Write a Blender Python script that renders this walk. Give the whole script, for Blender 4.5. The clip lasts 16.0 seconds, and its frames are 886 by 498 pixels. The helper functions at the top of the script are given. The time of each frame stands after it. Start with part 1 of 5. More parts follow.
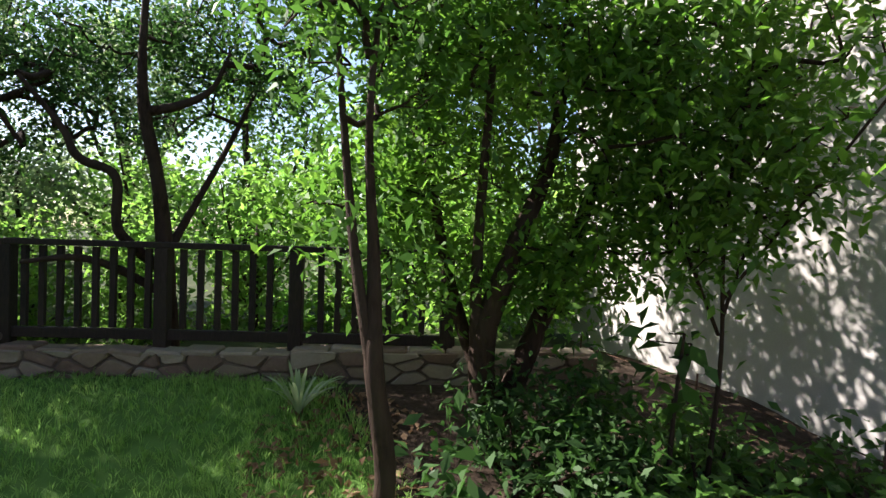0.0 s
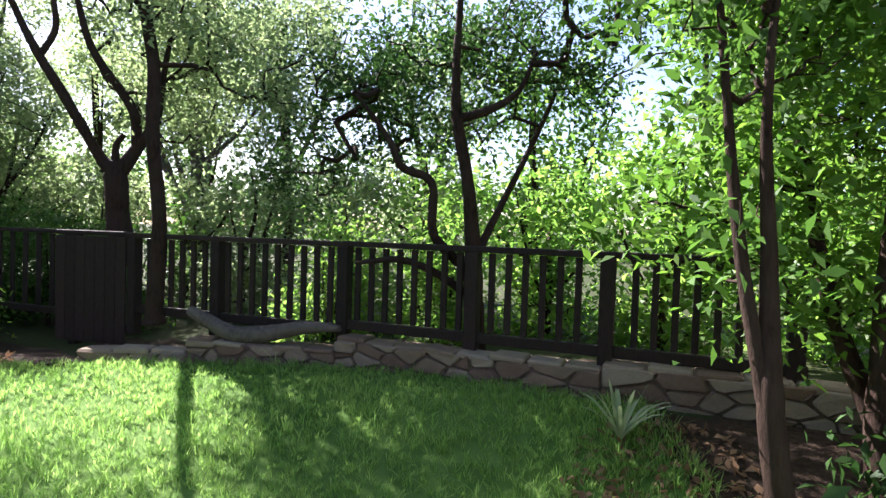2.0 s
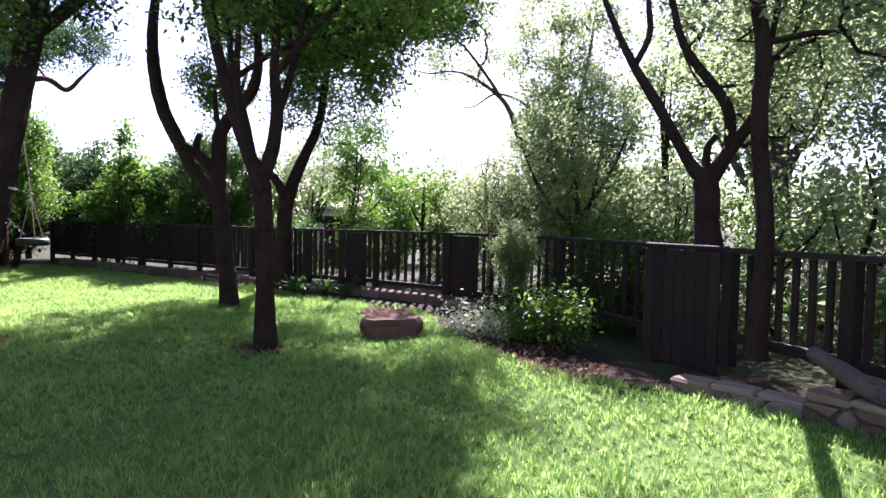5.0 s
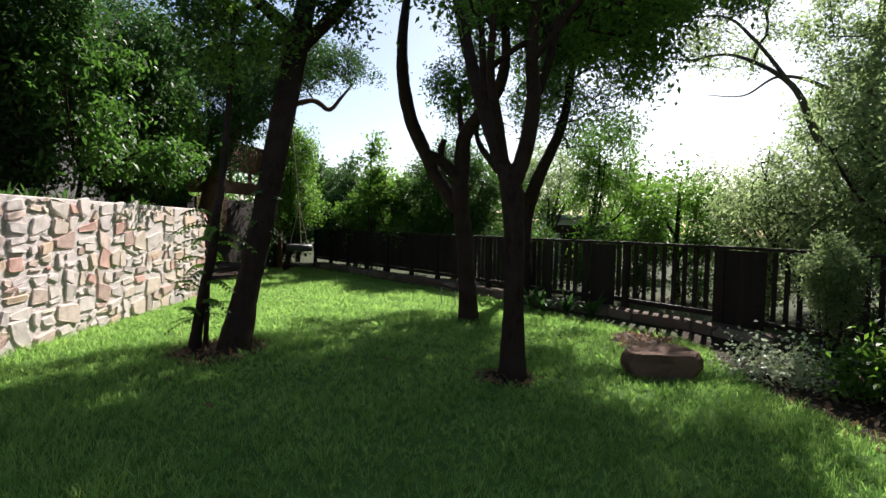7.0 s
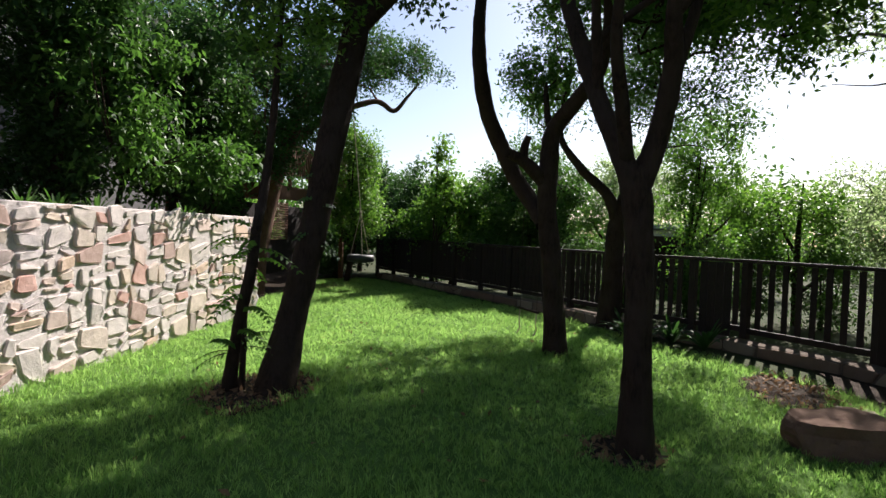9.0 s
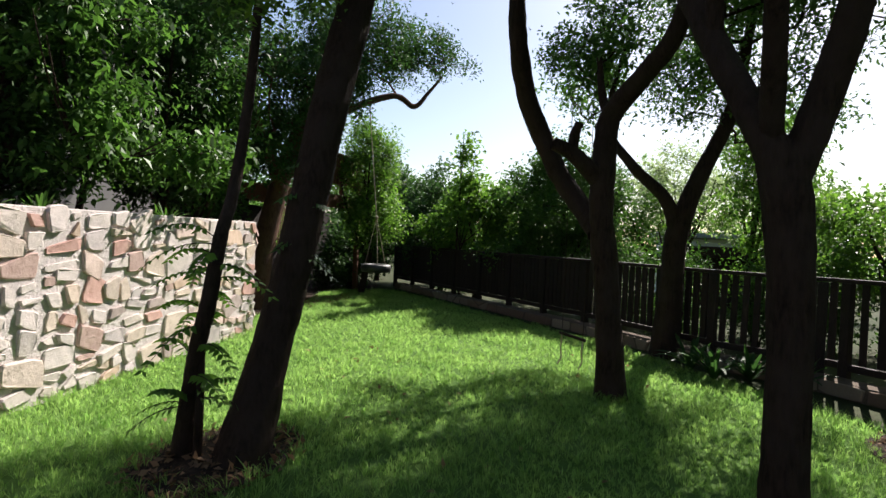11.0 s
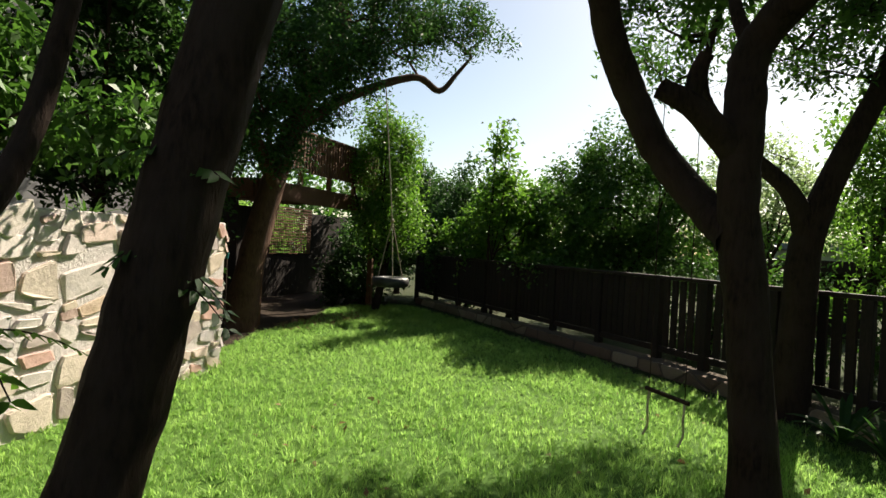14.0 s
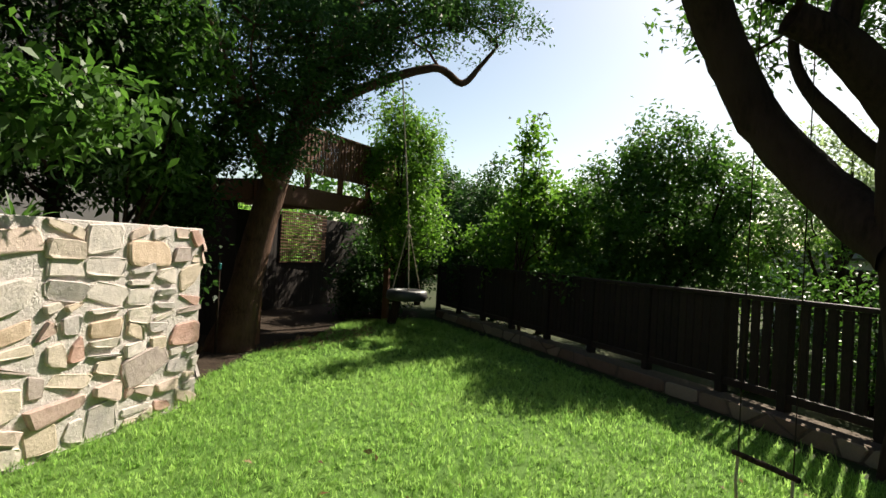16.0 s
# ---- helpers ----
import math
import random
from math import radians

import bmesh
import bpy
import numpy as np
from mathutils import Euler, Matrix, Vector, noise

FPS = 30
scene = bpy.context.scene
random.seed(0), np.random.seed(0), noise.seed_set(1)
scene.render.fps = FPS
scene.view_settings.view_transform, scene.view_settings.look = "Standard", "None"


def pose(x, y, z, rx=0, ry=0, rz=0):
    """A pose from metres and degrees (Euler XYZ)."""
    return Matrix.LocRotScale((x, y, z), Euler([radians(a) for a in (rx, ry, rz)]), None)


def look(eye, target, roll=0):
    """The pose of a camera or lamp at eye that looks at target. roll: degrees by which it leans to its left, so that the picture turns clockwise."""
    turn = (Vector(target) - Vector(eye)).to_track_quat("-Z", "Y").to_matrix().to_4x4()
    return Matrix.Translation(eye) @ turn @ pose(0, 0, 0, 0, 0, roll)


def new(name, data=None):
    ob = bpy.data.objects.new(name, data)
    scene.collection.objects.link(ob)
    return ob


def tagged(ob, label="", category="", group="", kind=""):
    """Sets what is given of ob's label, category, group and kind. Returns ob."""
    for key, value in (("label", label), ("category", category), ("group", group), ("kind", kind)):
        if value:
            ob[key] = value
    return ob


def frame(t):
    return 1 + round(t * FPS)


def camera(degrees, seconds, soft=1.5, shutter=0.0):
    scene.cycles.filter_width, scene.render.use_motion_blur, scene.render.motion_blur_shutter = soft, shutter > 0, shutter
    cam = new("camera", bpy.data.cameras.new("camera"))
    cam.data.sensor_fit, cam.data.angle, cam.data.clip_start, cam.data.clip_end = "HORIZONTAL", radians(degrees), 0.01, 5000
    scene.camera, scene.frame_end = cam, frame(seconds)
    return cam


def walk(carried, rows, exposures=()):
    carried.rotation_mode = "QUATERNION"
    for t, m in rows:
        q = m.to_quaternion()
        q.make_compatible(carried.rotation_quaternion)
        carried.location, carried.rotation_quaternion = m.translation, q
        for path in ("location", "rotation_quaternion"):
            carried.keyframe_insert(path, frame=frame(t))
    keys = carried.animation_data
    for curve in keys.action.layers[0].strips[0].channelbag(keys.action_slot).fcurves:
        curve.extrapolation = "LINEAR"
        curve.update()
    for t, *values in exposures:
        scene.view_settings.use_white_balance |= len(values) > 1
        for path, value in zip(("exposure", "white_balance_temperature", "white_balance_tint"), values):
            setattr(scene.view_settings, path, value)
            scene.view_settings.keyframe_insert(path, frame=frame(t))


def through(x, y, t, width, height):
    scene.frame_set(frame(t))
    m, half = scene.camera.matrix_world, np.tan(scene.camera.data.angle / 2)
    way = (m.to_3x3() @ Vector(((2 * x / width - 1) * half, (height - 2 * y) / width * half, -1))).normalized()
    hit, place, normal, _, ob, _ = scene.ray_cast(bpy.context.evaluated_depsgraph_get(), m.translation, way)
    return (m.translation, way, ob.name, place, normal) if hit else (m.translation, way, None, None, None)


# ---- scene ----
cam = camera(74.5, 16.0)
METRES, EYE, TILT, LEAN, TURN = 9.9, 1.5, 0.0, 0.0, 0.0
ROWS = [
    (0.0, 0.0, 0.0, 0.0, 0.04, -1.2, -1.79),
    (0.5, -0.0091, 0.0054, -0.0006, 5.56, -1.29, -1.86),
    (1.0, -0.023, 0.0135, -0.0012, 12.01, -1.39, -1.88),
    (1.5, -0.0366, 0.0198, -0.002, 17.73, -1.5, -1.93),
    (2.0, -0.0467, 0.0299, -0.0004, 25.29, -1.7, -1.81),
    (2.5, -0.0539, 0.0398, 0.0012, 34.36, -1.91, -1.69),
    (3.0, -0.0663, 0.0447, 0.0025, 43.25, -2.12, -1.58),
    (3.5, -0.089, 0.0475, 0.0042, 50.16, -2.33, -1.4),
    (4.0, -0.1164, 0.0514, 0.0041, 58.58, -2.37, -1.35),
    (4.5, -0.1411, 0.0554, 0.0038, 66.13, -2.42, -1.24),
    (5.0, -0.1669, 0.0607, 0.0047, 74.97, -2.49, -1.13),
    (7.5, -0.3219, 0.0185, 0.007, 99.2, -2.04, -1.65),
    (8.0, -0.3573, 0.0036, 0.0086, 100.77, -1.94, -1.77),
    (8.5, -0.3903, -0.005, 0.0109, 101.82, -1.75, -1.87),
    (9.0, -0.4305, -0.0128, 0.014, 102.89, -1.64, -1.96),
    (11.5, -0.6272, -0.0668, 0.0177, 105.42, -0.94, -2.56),
    (12.0, -0.6722, -0.0782, 0.017, 105.96, -0.78, -2.63),
    (12.5, -0.7092, -0.0903, 0.0173, 106.53, -0.71, -2.73),
    (13.0, -0.7491, -0.1079, 0.0173, 106.94, -0.62, -2.83),
    (13.5, -0.7843, -0.1163, 0.0154, 107.16, -0.49, -2.94),
    (14.0, -0.8247, -0.1217, 0.0168, 107.76, -0.42, -2.92),
    (14.5, -0.8605, -0.1316, 0.0182, 108.19, -0.29, -3.02),
    (15.0, -0.8984, -0.1411, 0.0194, 108.5, -0.13, -3.01),
    (15.5, -0.9311, -0.147, 0.0211, 109.15, -0.01, -2.98),
    (16.0, -0.9515, -0.154, 0.0213, 110.4, 0.1, -3.01),
]
walk(cam, [(t, pose(0, 0, EYE, TILT, LEAN, TURN) @ pose(METRES * x, METRES * y, METRES * z, 90 + pitch, roll, yaw)) for t, x, y, z, yaw, pitch, roll in ROWS],
     [(0.0, 1.95, 6400, 16), (1.0, 2.15, 6300, 19), (2.0, 2.35, 6200, 24), (3.0, 2.7, 6000, 38), (4.0, 2.85, 5400, 56), (4.5, 2.95, 5100, 66), (5.0, 2.25, 5900, 46), (5.2, 2.05, 6100, 36), (7.3, 1.25, 6500, 15), (11.5, 1.2, 6600, 14), (14.0, 1.2, 7300, 8), (16.0, 1.17, 7200, 8)])


# ---- light ----
SUN_AZ, SUN_EL = 72.0, 40.0      # degrees counter-clockwise from +y, and above the horizon
world = bpy.data.worlds.new("sky")
scene.world = world
world.use_nodes = True
_n = world.node_tree.nodes
_sky = _n.new("ShaderNodeTexSky")
_sky.sky_type, _sky.sun_disc = "NISHITA", False
_sky.sun_elevation, _sky.sun_rotation = radians(SUN_EL), radians(-SUN_AZ)
_sky.dust_density = 1.0
world.node_tree.links.new(_sky.outputs[0], _n["Background"].inputs[0])
_n["Background"].inputs[1].default_value = 0.066
SUN_DIR = Vector((-math.sin(radians(SUN_AZ)) * math.cos(radians(SUN_EL)), math.cos(radians(SUN_AZ)) * math.cos(radians(SUN_EL)), math.sin(radians(SUN_EL))))
sun = new("sun", bpy.data.lights.new("sun", "SUN"))
sun.data.energy, sun.data.angle, sun.data.color = 5.0, radians(0.5), (1.0, 0.96, 0.89)
sun.matrix_world = look(SUN_DIR * 30, (0, 0, 0))

# ---- materials ----
RNG = np.random.default_rng(7)


class Nodes:
    """A small helper round one node material."""

    def __init__(self, name):
        self.mat = bpy.data.materials.new(name)
        self.mat.use_nodes = True
        self.tree = self.mat.node_tree
        self.bsdf = self.tree.nodes["Principled BSDF"]
        self.out = self.tree.nodes["Material Output"]

    def node(self, kind, **values):
        n = self.tree.nodes.new(kind)
        for k, v in values.items():
            n.inputs[k].default_value = v
        return n

    def link(self, a, b):
        self.tree.links.new(a, b)

    def coords(self):
        return self.node("ShaderNodeTexCoord").outputs["Object"]

    def noise(self, scale, detail=4.0, rough=0.55, vector=None):
        n = self.node("ShaderNodeTexNoise", Scale=scale, Detail=detail, Roughness=rough)
        self.link(vector or self.coords(), n.inputs["Vector"])
        return n.outputs["Fac"]

    def ramp(self, fac, *stops):
        n = self.tree.nodes.new("ShaderNodeValToRGB")
        e = n.color_ramp.elements
        while len(e) < len(stops):
            e.new(0.5)
        for el, (p, c) in zip(e, stops):
            el.position, el.color = p, (*c, 1)
        self.link(fac, n.inputs["Fac"])
        return n.outputs["Color"]

    def mix(self, fac, a, b, blend="MIX"):
        n = self.tree.nodes.new("ShaderNodeMix")
        n.data_type, n.blend_type = "RGBA", blend
        for socket, v in ((n.inputs[0], fac), (n.inputs[6], a), (n.inputs[7], b)):
            if isinstance(v, (int, float)):
                socket.default_value = v
            elif isinstance(v, tuple):
                socket.default_value = (*v, 1)
            else:
                self.link(v, socket)
        return n.outputs[2]

    def bump(self, height, strength=0.4, distance=0.01):
        n = self.node("ShaderNodeBump", Strength=strength, Distance=distance)
        self.link(height, n.inputs["Height"])
        self.link(n.outputs[0], self.bsdf.inputs["Normal"])

    def base(self, colour, rough=0.8, shine=0.5):
        self.link(colour, self.bsdf.inputs["Base Color"])
        self.bsdf.inputs["Specular IOR Level"].default_value = shine
        self.bsdf.inputs["Roughness"].default_value = rough
        return self.mat


def leaf_material(name, dark, light, gloss=0.45, through=0.33, glow=2.0, shine=0.22):
    m = Nodes(name)
    rnd = m.node("ShaderNodeNewGeometry").outputs["Random Per Island"]
    col = m.ramp(rnd, (0.0, dark), (0.65, tuple((a + b) / 2 for a, b in zip(dark, light))), (1.0, light))
    col = m.mix(0.35, col, m.ramp(m.noise(1.3, 2), (0.3, dark), (0.7, light)))
    m.base(col, gloss + 0.08)
    m.bsdf.inputs["Specular IOR Level"].default_value = shine
    tr = m.node("ShaderNodeBsdfTranslucent")
    bright = m.node("ShaderNodeHueSaturation", Saturation=1.05, Value=glow)
    m.link(col, bright.inputs["Color"])
    m.link(bright.outputs[0], tr.inputs["Color"])
    mx = m.node("ShaderNodeMixShader", Fac=through)
    m.link(m.bsdf.outputs[0], mx.inputs[1])
    m.link(tr.outputs[0], mx.inputs[2])
    m.link(mx.outputs[0], m.out.inputs["Surface"])
    return m.mat


def bark_material(name, dark, light):
    m = Nodes(name)
    vec = m.node("ShaderNodeMapping", Scale=(1, 1, 0.25))
    m.link(m.coords(), vec.inputs["Vector"])
    fine = m.noise(38, 6, 0.65, vec.outputs[0])
    big = m.noise(4, 3)
    m.bump(fine, 0.8, 0.02)
    return m.base(m.mix(m.ramp(big, (0.35, (0, 0, 0)), (0.7, (1, 1, 1))), m.ramp(fine, (0.3, dark), (0.7, light)), tuple(0.8 * a + 0.006 for a in light)), 0.9, 0.1)


def wood_material(name, dark, light, rough=0.75):
    m = Nodes(name)
    vec = m.node("ShaderNodeMapping", Scale=(6, 6, 1.2))
    m.link(m.coords(), vec.inputs["Vector"])
    g = m.noise(12, 5, 0.6, vec.outputs[0])
    rnd = m.node("ShaderNodeObjectInfo").outputs["Random"]
    col = m.mix(0.35, m.ramp(g, (0.3, dark), (0.75, light)), m.ramp(rnd, (0, dark), (1, light)))
    m.bump(g, 0.5, 0.004)
    return m.base(col, rough, 0.25)


def stone_material(name, *tones, stain=(0.62, 0.53, 0.46), even=0.24):
    m = Nodes(name)
    rnd = m.node("ShaderNodeObjectInfo").outputs["Random"]
    stops = [(i / (len(tones) - 1), c) for i, c in enumerate(tones)]
    tone = m.ramp(rnd, *stops)
    tone.node.color_ramp.interpolation = "CONSTANT"
    grain = m.noise(45, 6, 0.7)
    patch = m.noise(9, 4)
    col = m.mix(even, tone, m.ramp(patch, (0.28, tuple(0.5 * a for a in stain)), (0.5, stain), (0.75, tuple(1.25 * a for a in stain))))
    col = m.mix(0.55, col, m.ramp(grain, (0.25, (0.66, 0.63, 0.61)), (0.65, (1, 1, 1))), "MULTIPLY")
    h = m.node("ShaderNodeMath")
    h.operation = "ADD"
    m.link(grain, h.inputs[0])
    m.link(patch, h.inputs[1])
    m.bump(h.outputs[0], 0.6, 0.014)
    return m.base(col, 0.9, 0.15)


def noise_material(name, scale, *stops, rough=0.9, bump=0.4, distance=0.01, second=None, shine=0.08):
    m = Nodes(name)
    f = m.noise(scale, 6, 0.65)
    col = m.ramp(f, *stops)
    if second:
        s, lo, hi = second
        col = m.mix(0.5, col, m.ramp(m.noise(s, 3), (0.35, lo), (0.65, hi)))
    m.bump(f, bump, distance)
    return m.base(col, rough, shine)


LEAF_DARK = leaf_material("leaf_dark_glossy", (0.016, 0.042, 0.011), (0.05, 0.11, 0.025), 0.5)
LEAF_MID = leaf_material("leaf_mid_green", (0.03, 0.075, 0.015), (0.08, 0.17, 0.03), 0.42)
LEAF_LIGHT = leaf_material("leaf_yellow_green", (0.06, 0.14, 0.025), (0.16, 0.255, 0.055), 0.45, 0.55, 2.6)
LEAF_FRESH = leaf_material("leaf_fresh_green", (0.035, 0.09, 0.014), (0.11, 0.2, 0.03), 0.4, 0.42, 2.5)
LEAF_GREY = leaf_material("leaf_grey_green", (0.075, 0.115, 0.045), (0.19, 0.235, 0.11), 0.5, 0.52, 2.9)
LEAF_VARIEGATED = leaf_material("leaf_variegated", (0.16, 0.22, 0.10), (0.55, 0.6, 0.42), 0.4, 0.25)
LEAF_DRY = leaf_material("leaf_dry", (0.10, 0.055, 0.03), (0.30, 0.19, 0.11), 0.7, 0.2)
GRASS = leaf_material("grass_blade", (0.076, 0.168, 0.033), (0.265, 0.38, 0.115), 0.6, 0.47, 2.5, 0.16)
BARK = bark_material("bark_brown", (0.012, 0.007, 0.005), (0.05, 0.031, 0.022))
BARK_RED = bark_material("bark_reddish", (0.035, 0.018, 0.012), (0.13, 0.068, 0.045))
BARK_GREY = bark_material("bark_grey", (0.04, 0.034, 0.03), (0.16, 0.135, 0.115))
FENCE_WOOD = wood_material("fence_stained_wood", (0.011, 0.0075, 0.0065), (0.04, 0.025, 0.02))
DECK_WOOD = wood_material("deck_wood", (0.07, 0.03, 0.018), (0.20, 0.088, 0.048))
ROPE = noise_material("rope", 90, (0.3, (0.25, 0.2, 0.14)), (0.7, (0.5, 0.43, 0.32)))
WALL_STONE = stone_material("rubble_stone", (0.60, 0.50, 0.42), (0.62, 0.57, 0.54), (0.40, 0.24, 0.20), (0.64, 0.59, 0.57), (0.44, 0.41, 0.42), (0.58, 0.41, 0.27), (0.64, 0.59, 0.56), (0.58, 0.44, 0.38), (0.52, 0.49, 0.50), (0.62, 0.52, 0.42), (0.48, 0.22, 0.17), (0.60, 0.55, 0.53),
                            (0.34, 0.27, 0.26), (0.62, 0.56, 0.50), (0.58, 0.47, 0.35), (0.66, 0.61, 0.58), (0.54, 0.46, 0.42), stain=(0.60, 0.505, 0.46), even=0.4)
LEDGE_STONE = stone_material("ledge_stone", (0.23, 0.17, 0.12), (0.29, 0.23, 0.17), (0.18, 0.12, 0.09), (0.34, 0.28, 0.21), (0.25, 0.16, 0.11), stain=(0.17, 0.125, 0.09))
ROCK_STONE = stone_material("boulder_stone", (0.17, 0.10, 0.07), (0.21, 0.13, 0.09), stain=(0.13, 0.075, 0.05))
MORTAR = noise_material("mortar", 30, (0.3, (0.47, 0.415, 0.395)), (0.7, (0.60, 0.545, 0.525)), bump=0.9, distance=0.02)
LEDGE_MORTAR = noise_material("ledge_mortar", 30, (0.3, (0.075, 0.055, 0.042)), (0.7, (0.15, 0.115, 0.09)), bump=0.7)
PLASTER = noise_material("house_plaster", 60, (0.3, (0.34, 0.315, 0.29)), (0.7, (0.41, 0.38, 0.355)), bump=0.25, distance=0.004, second=(0.8, (0.31, 0.285, 0.26), (0.43, 0.405, 0.38)))
# grey copy of the plaster, coloured darker to carry the deep shade behind the bank
SHADED_GREY_PLASTER = noise_material("shaded_grey_house_plaster", 60, (0.3, (0.17, 0.17, 0.165)), (0.7, (0.23, 0.225, 0.22)), bump=0.25, distance=0.004, second=(0.8, (0.15, 0.15, 0.145), (0.25, 0.245, 0.24)))
LAWN = noise_material("lawn_soil", 14, (0.3, (0.06, 0.125, 0.025)), (0.55, (0.10, 0.195, 0.04)), (0.8, (0.15, 0.21, 0.06)), bump=0.8, distance=0.03, second=(0.6, (0.05, 0.11, 0.02), (0.10, 0.17, 0.04)))
MULCH = noise_material("mulch_soil", 22, (0.3, (0.02, 0.014, 0.01)), (0.6, (0.055, 0.038, 0.027)), (0.8, (0.115, 0.082, 0.058)), bump=1.0, distance=0.03)


# ---- mesh helpers ----
def thing(name, at, label, category, group="", kind=""):
    ob = new(name)
    ob.empty_display_size = 0.2
    ob.location = at
    return tagged(ob, label, category, group, kind)


def place_of(ob):
    m = Matrix.Translation(ob.location)
    while ob.parent:
        ob = ob.parent
        m = Matrix.Translation(ob.location) @ m
    return m.translation


def link_mesh(name, me, material, parent=None, label="", kind="", smooth=False):
    """Links a mesh in world coordinates as one object; under a parent it keeps its place."""
    if not me.materials:
        me.materials.append(material)
    if smooth:
        me.polygons.foreach_set("use_smooth", [True] * len(me.polygons))
    ob = new(name, me)
    if parent:
        ob.parent = parent
        ob.location = -place_of(parent)
    return tagged(ob, label, "", "", kind)


def part(name, bm, material, parent=None, label="", kind="", smooth=False):
    me = bpy.data.meshes.new(name)
    bm.to_mesh(me)
    bm.free()
    return link_mesh(name, me, material, parent, label, kind, smooth)


def poly_mesh(name, verts, faces):
    """verts (n,3), faces (m,k) arrays of one face size, built fast."""
    verts, faces = np.asarray(verts, dtype=np.float32), np.asarray(faces, dtype=np.int32)
    me = bpy.data.meshes.new(name)
    k = faces.shape[1]
    me.vertices.add(len(verts))
    me.vertices.foreach_set("co", verts.ravel())
    me.loops.add(faces.size)
    me.loops.foreach_set("vertex_index", faces.ravel())
    me.polygons.add(len(faces))
    me.polygons.foreach_set("loop_start", np.arange(0, faces.size, k, dtype=np.int32))
    me.update(calc_edges=True)
    return me


def box(bm, centre, size, rz=0.0, bevel=0.006, ry=0.0, rx=0.0):
    made = bmesh.ops.create_cube(bm, size=1.0, matrix=pose(*centre, rx, ry, rz) @ Matrix.Diagonal((*size, 1)))
    if bevel:
        edges = list({e for v in made["verts"] for e in v.link_edges})
        bmesh.ops.bevel(bm, geom=edges, offset=bevel, segments=1, affect="EDGES")


def beam(a, b, width, height, bevel=0.006):
    """A squared timber from a to b as a bmesh; height is its upright side."""
    bm = bmesh.new()
    a, b = Vector(a), Vector(b)
    d = b - a
    box(bm, (0, 0, 0), (d.length, width, height), bevel=bevel)
    rot = d.to_track_quat("X", "Z").to_matrix().to_4x4()
    bm.transform(Matrix.Translation((a + b) / 2) @ rot)
    return bm


def smooth_line(points, steps):
    """Catmull-Rom through points (each x, y, z, r)."""
    p = np.array(points, dtype=float)
    p = np.vstack([2 * p[0] - p[1], p, 2 * p[-1] - p[-2]])
    out = []
    for i in range(1, len(p) - 2):
        for s in np.linspace(0, 1, steps, endpoint=False):
            a, b, c, d = p[i - 1:i + 3]
            out.append(0.5 * (2 * b + (c - a) * s + (2 * a - 5 * b + 4 * c - d) * s * s + (3 * b - a - 3 * c + d) * s ** 3))
    out.append(p[-2])
    out = np.array(out)
    out[:, 3] = np.maximum(out[:, 3], 0.004)
    return out


def tube(line, sides=9, lumpy=0.03, rng=RNG):
    """verts and quads of a tube along line (n,4)."""
    n = len(line)
    t = np.gradient(line[:, :3], axis=0)
    t /= np.linalg.norm(t, axis=1)[:, None] + 1e-9
    ref = np.where(np.abs(t[:, 2:3]) > 0.9, np.array([[1.0, 0, 0]]), np.array([[0, 0, 1.0]]))
    u = np.cross(t, ref)
    if np.mean(np.abs(t[:, 2])) > 0.5:
        u = np.cross(t, np.tile([[1.0, 0.01, 0]], (n, 1)))
    u /= np.linalg.norm(u, axis=1)[:, None] + 1e-9
    v = np.cross(t, u)
    a = np.arange(sides) * 2 * np.pi / sides
    lump = 1 + lumpy * rng.normal(size=(n, sides))
    ring = (np.cos(a)[None, :, None] * u[:, None] + np.sin(a)[None, :, None] * v[:, None]) * (line[:, 3, None] * lump)[:, :, None]
    verts = (line[:, None, :3] + ring).reshape(-1, 3)
    i, j = np.meshgrid(np.arange(n - 1), np.arange(sides), indexing="ij")
    k = (j + 1) % sides
    faces = np.stack([i * sides + j, i * sides + k, (i + 1) * sides + k, (i + 1) * sides + j], -1).reshape(-1, 4)
    return verts, faces


def limb(name, points, material, parent, steps=7, sides=10, label=""):
    line = smooth_line(points, steps)
    v, f = tube(line, sides)
    me = poly_mesh(name, v, f)
    return link_mesh(name, me, material, parent, label, smooth=True), line


def leaves(centres, spread, count, length, width, droop=0.3, rng=RNG):
    """Folded leaf blades round each centre: verts and quads."""
    c = np.repeat(np.asarray(centres, dtype=float), count, axis=0)
    n = len(c)
    c = c + rng.normal(size=(n, 3)) * spread
    d = rng.normal(size=(n, 3))
    d[:, 2] = d[:, 2] * 0.7 - droop
    d /= np.linalg.norm(d, axis=1)[:, None]
    up = rng.normal(size=(n, 3)) * 0.6 + np.array([0, 0, 1.0])
    side = np.cross(d, up)
    side /= np.linalg.norm(side, axis=1)[:, None] + 1e-9
    nor = np.cross(side, d)
    size = rng.uniform(0.6, 1.25, size=(n, 1))
    l, w = length * size, width * size
    a = c
    m1 = c + d * l * 0.45 + side * w * 0.5 + nor * w * 0.18
    m2 = c + d * l * 0.45 - side * w * 0.5 + nor * w * 0.18
    tip = c + d * l - nor * l * 0.12
    v = np.stack([a, m1, tip, m2], 1).reshape(-1, 3)
    return v, np.arange(4 * n).reshape(-1, 4)


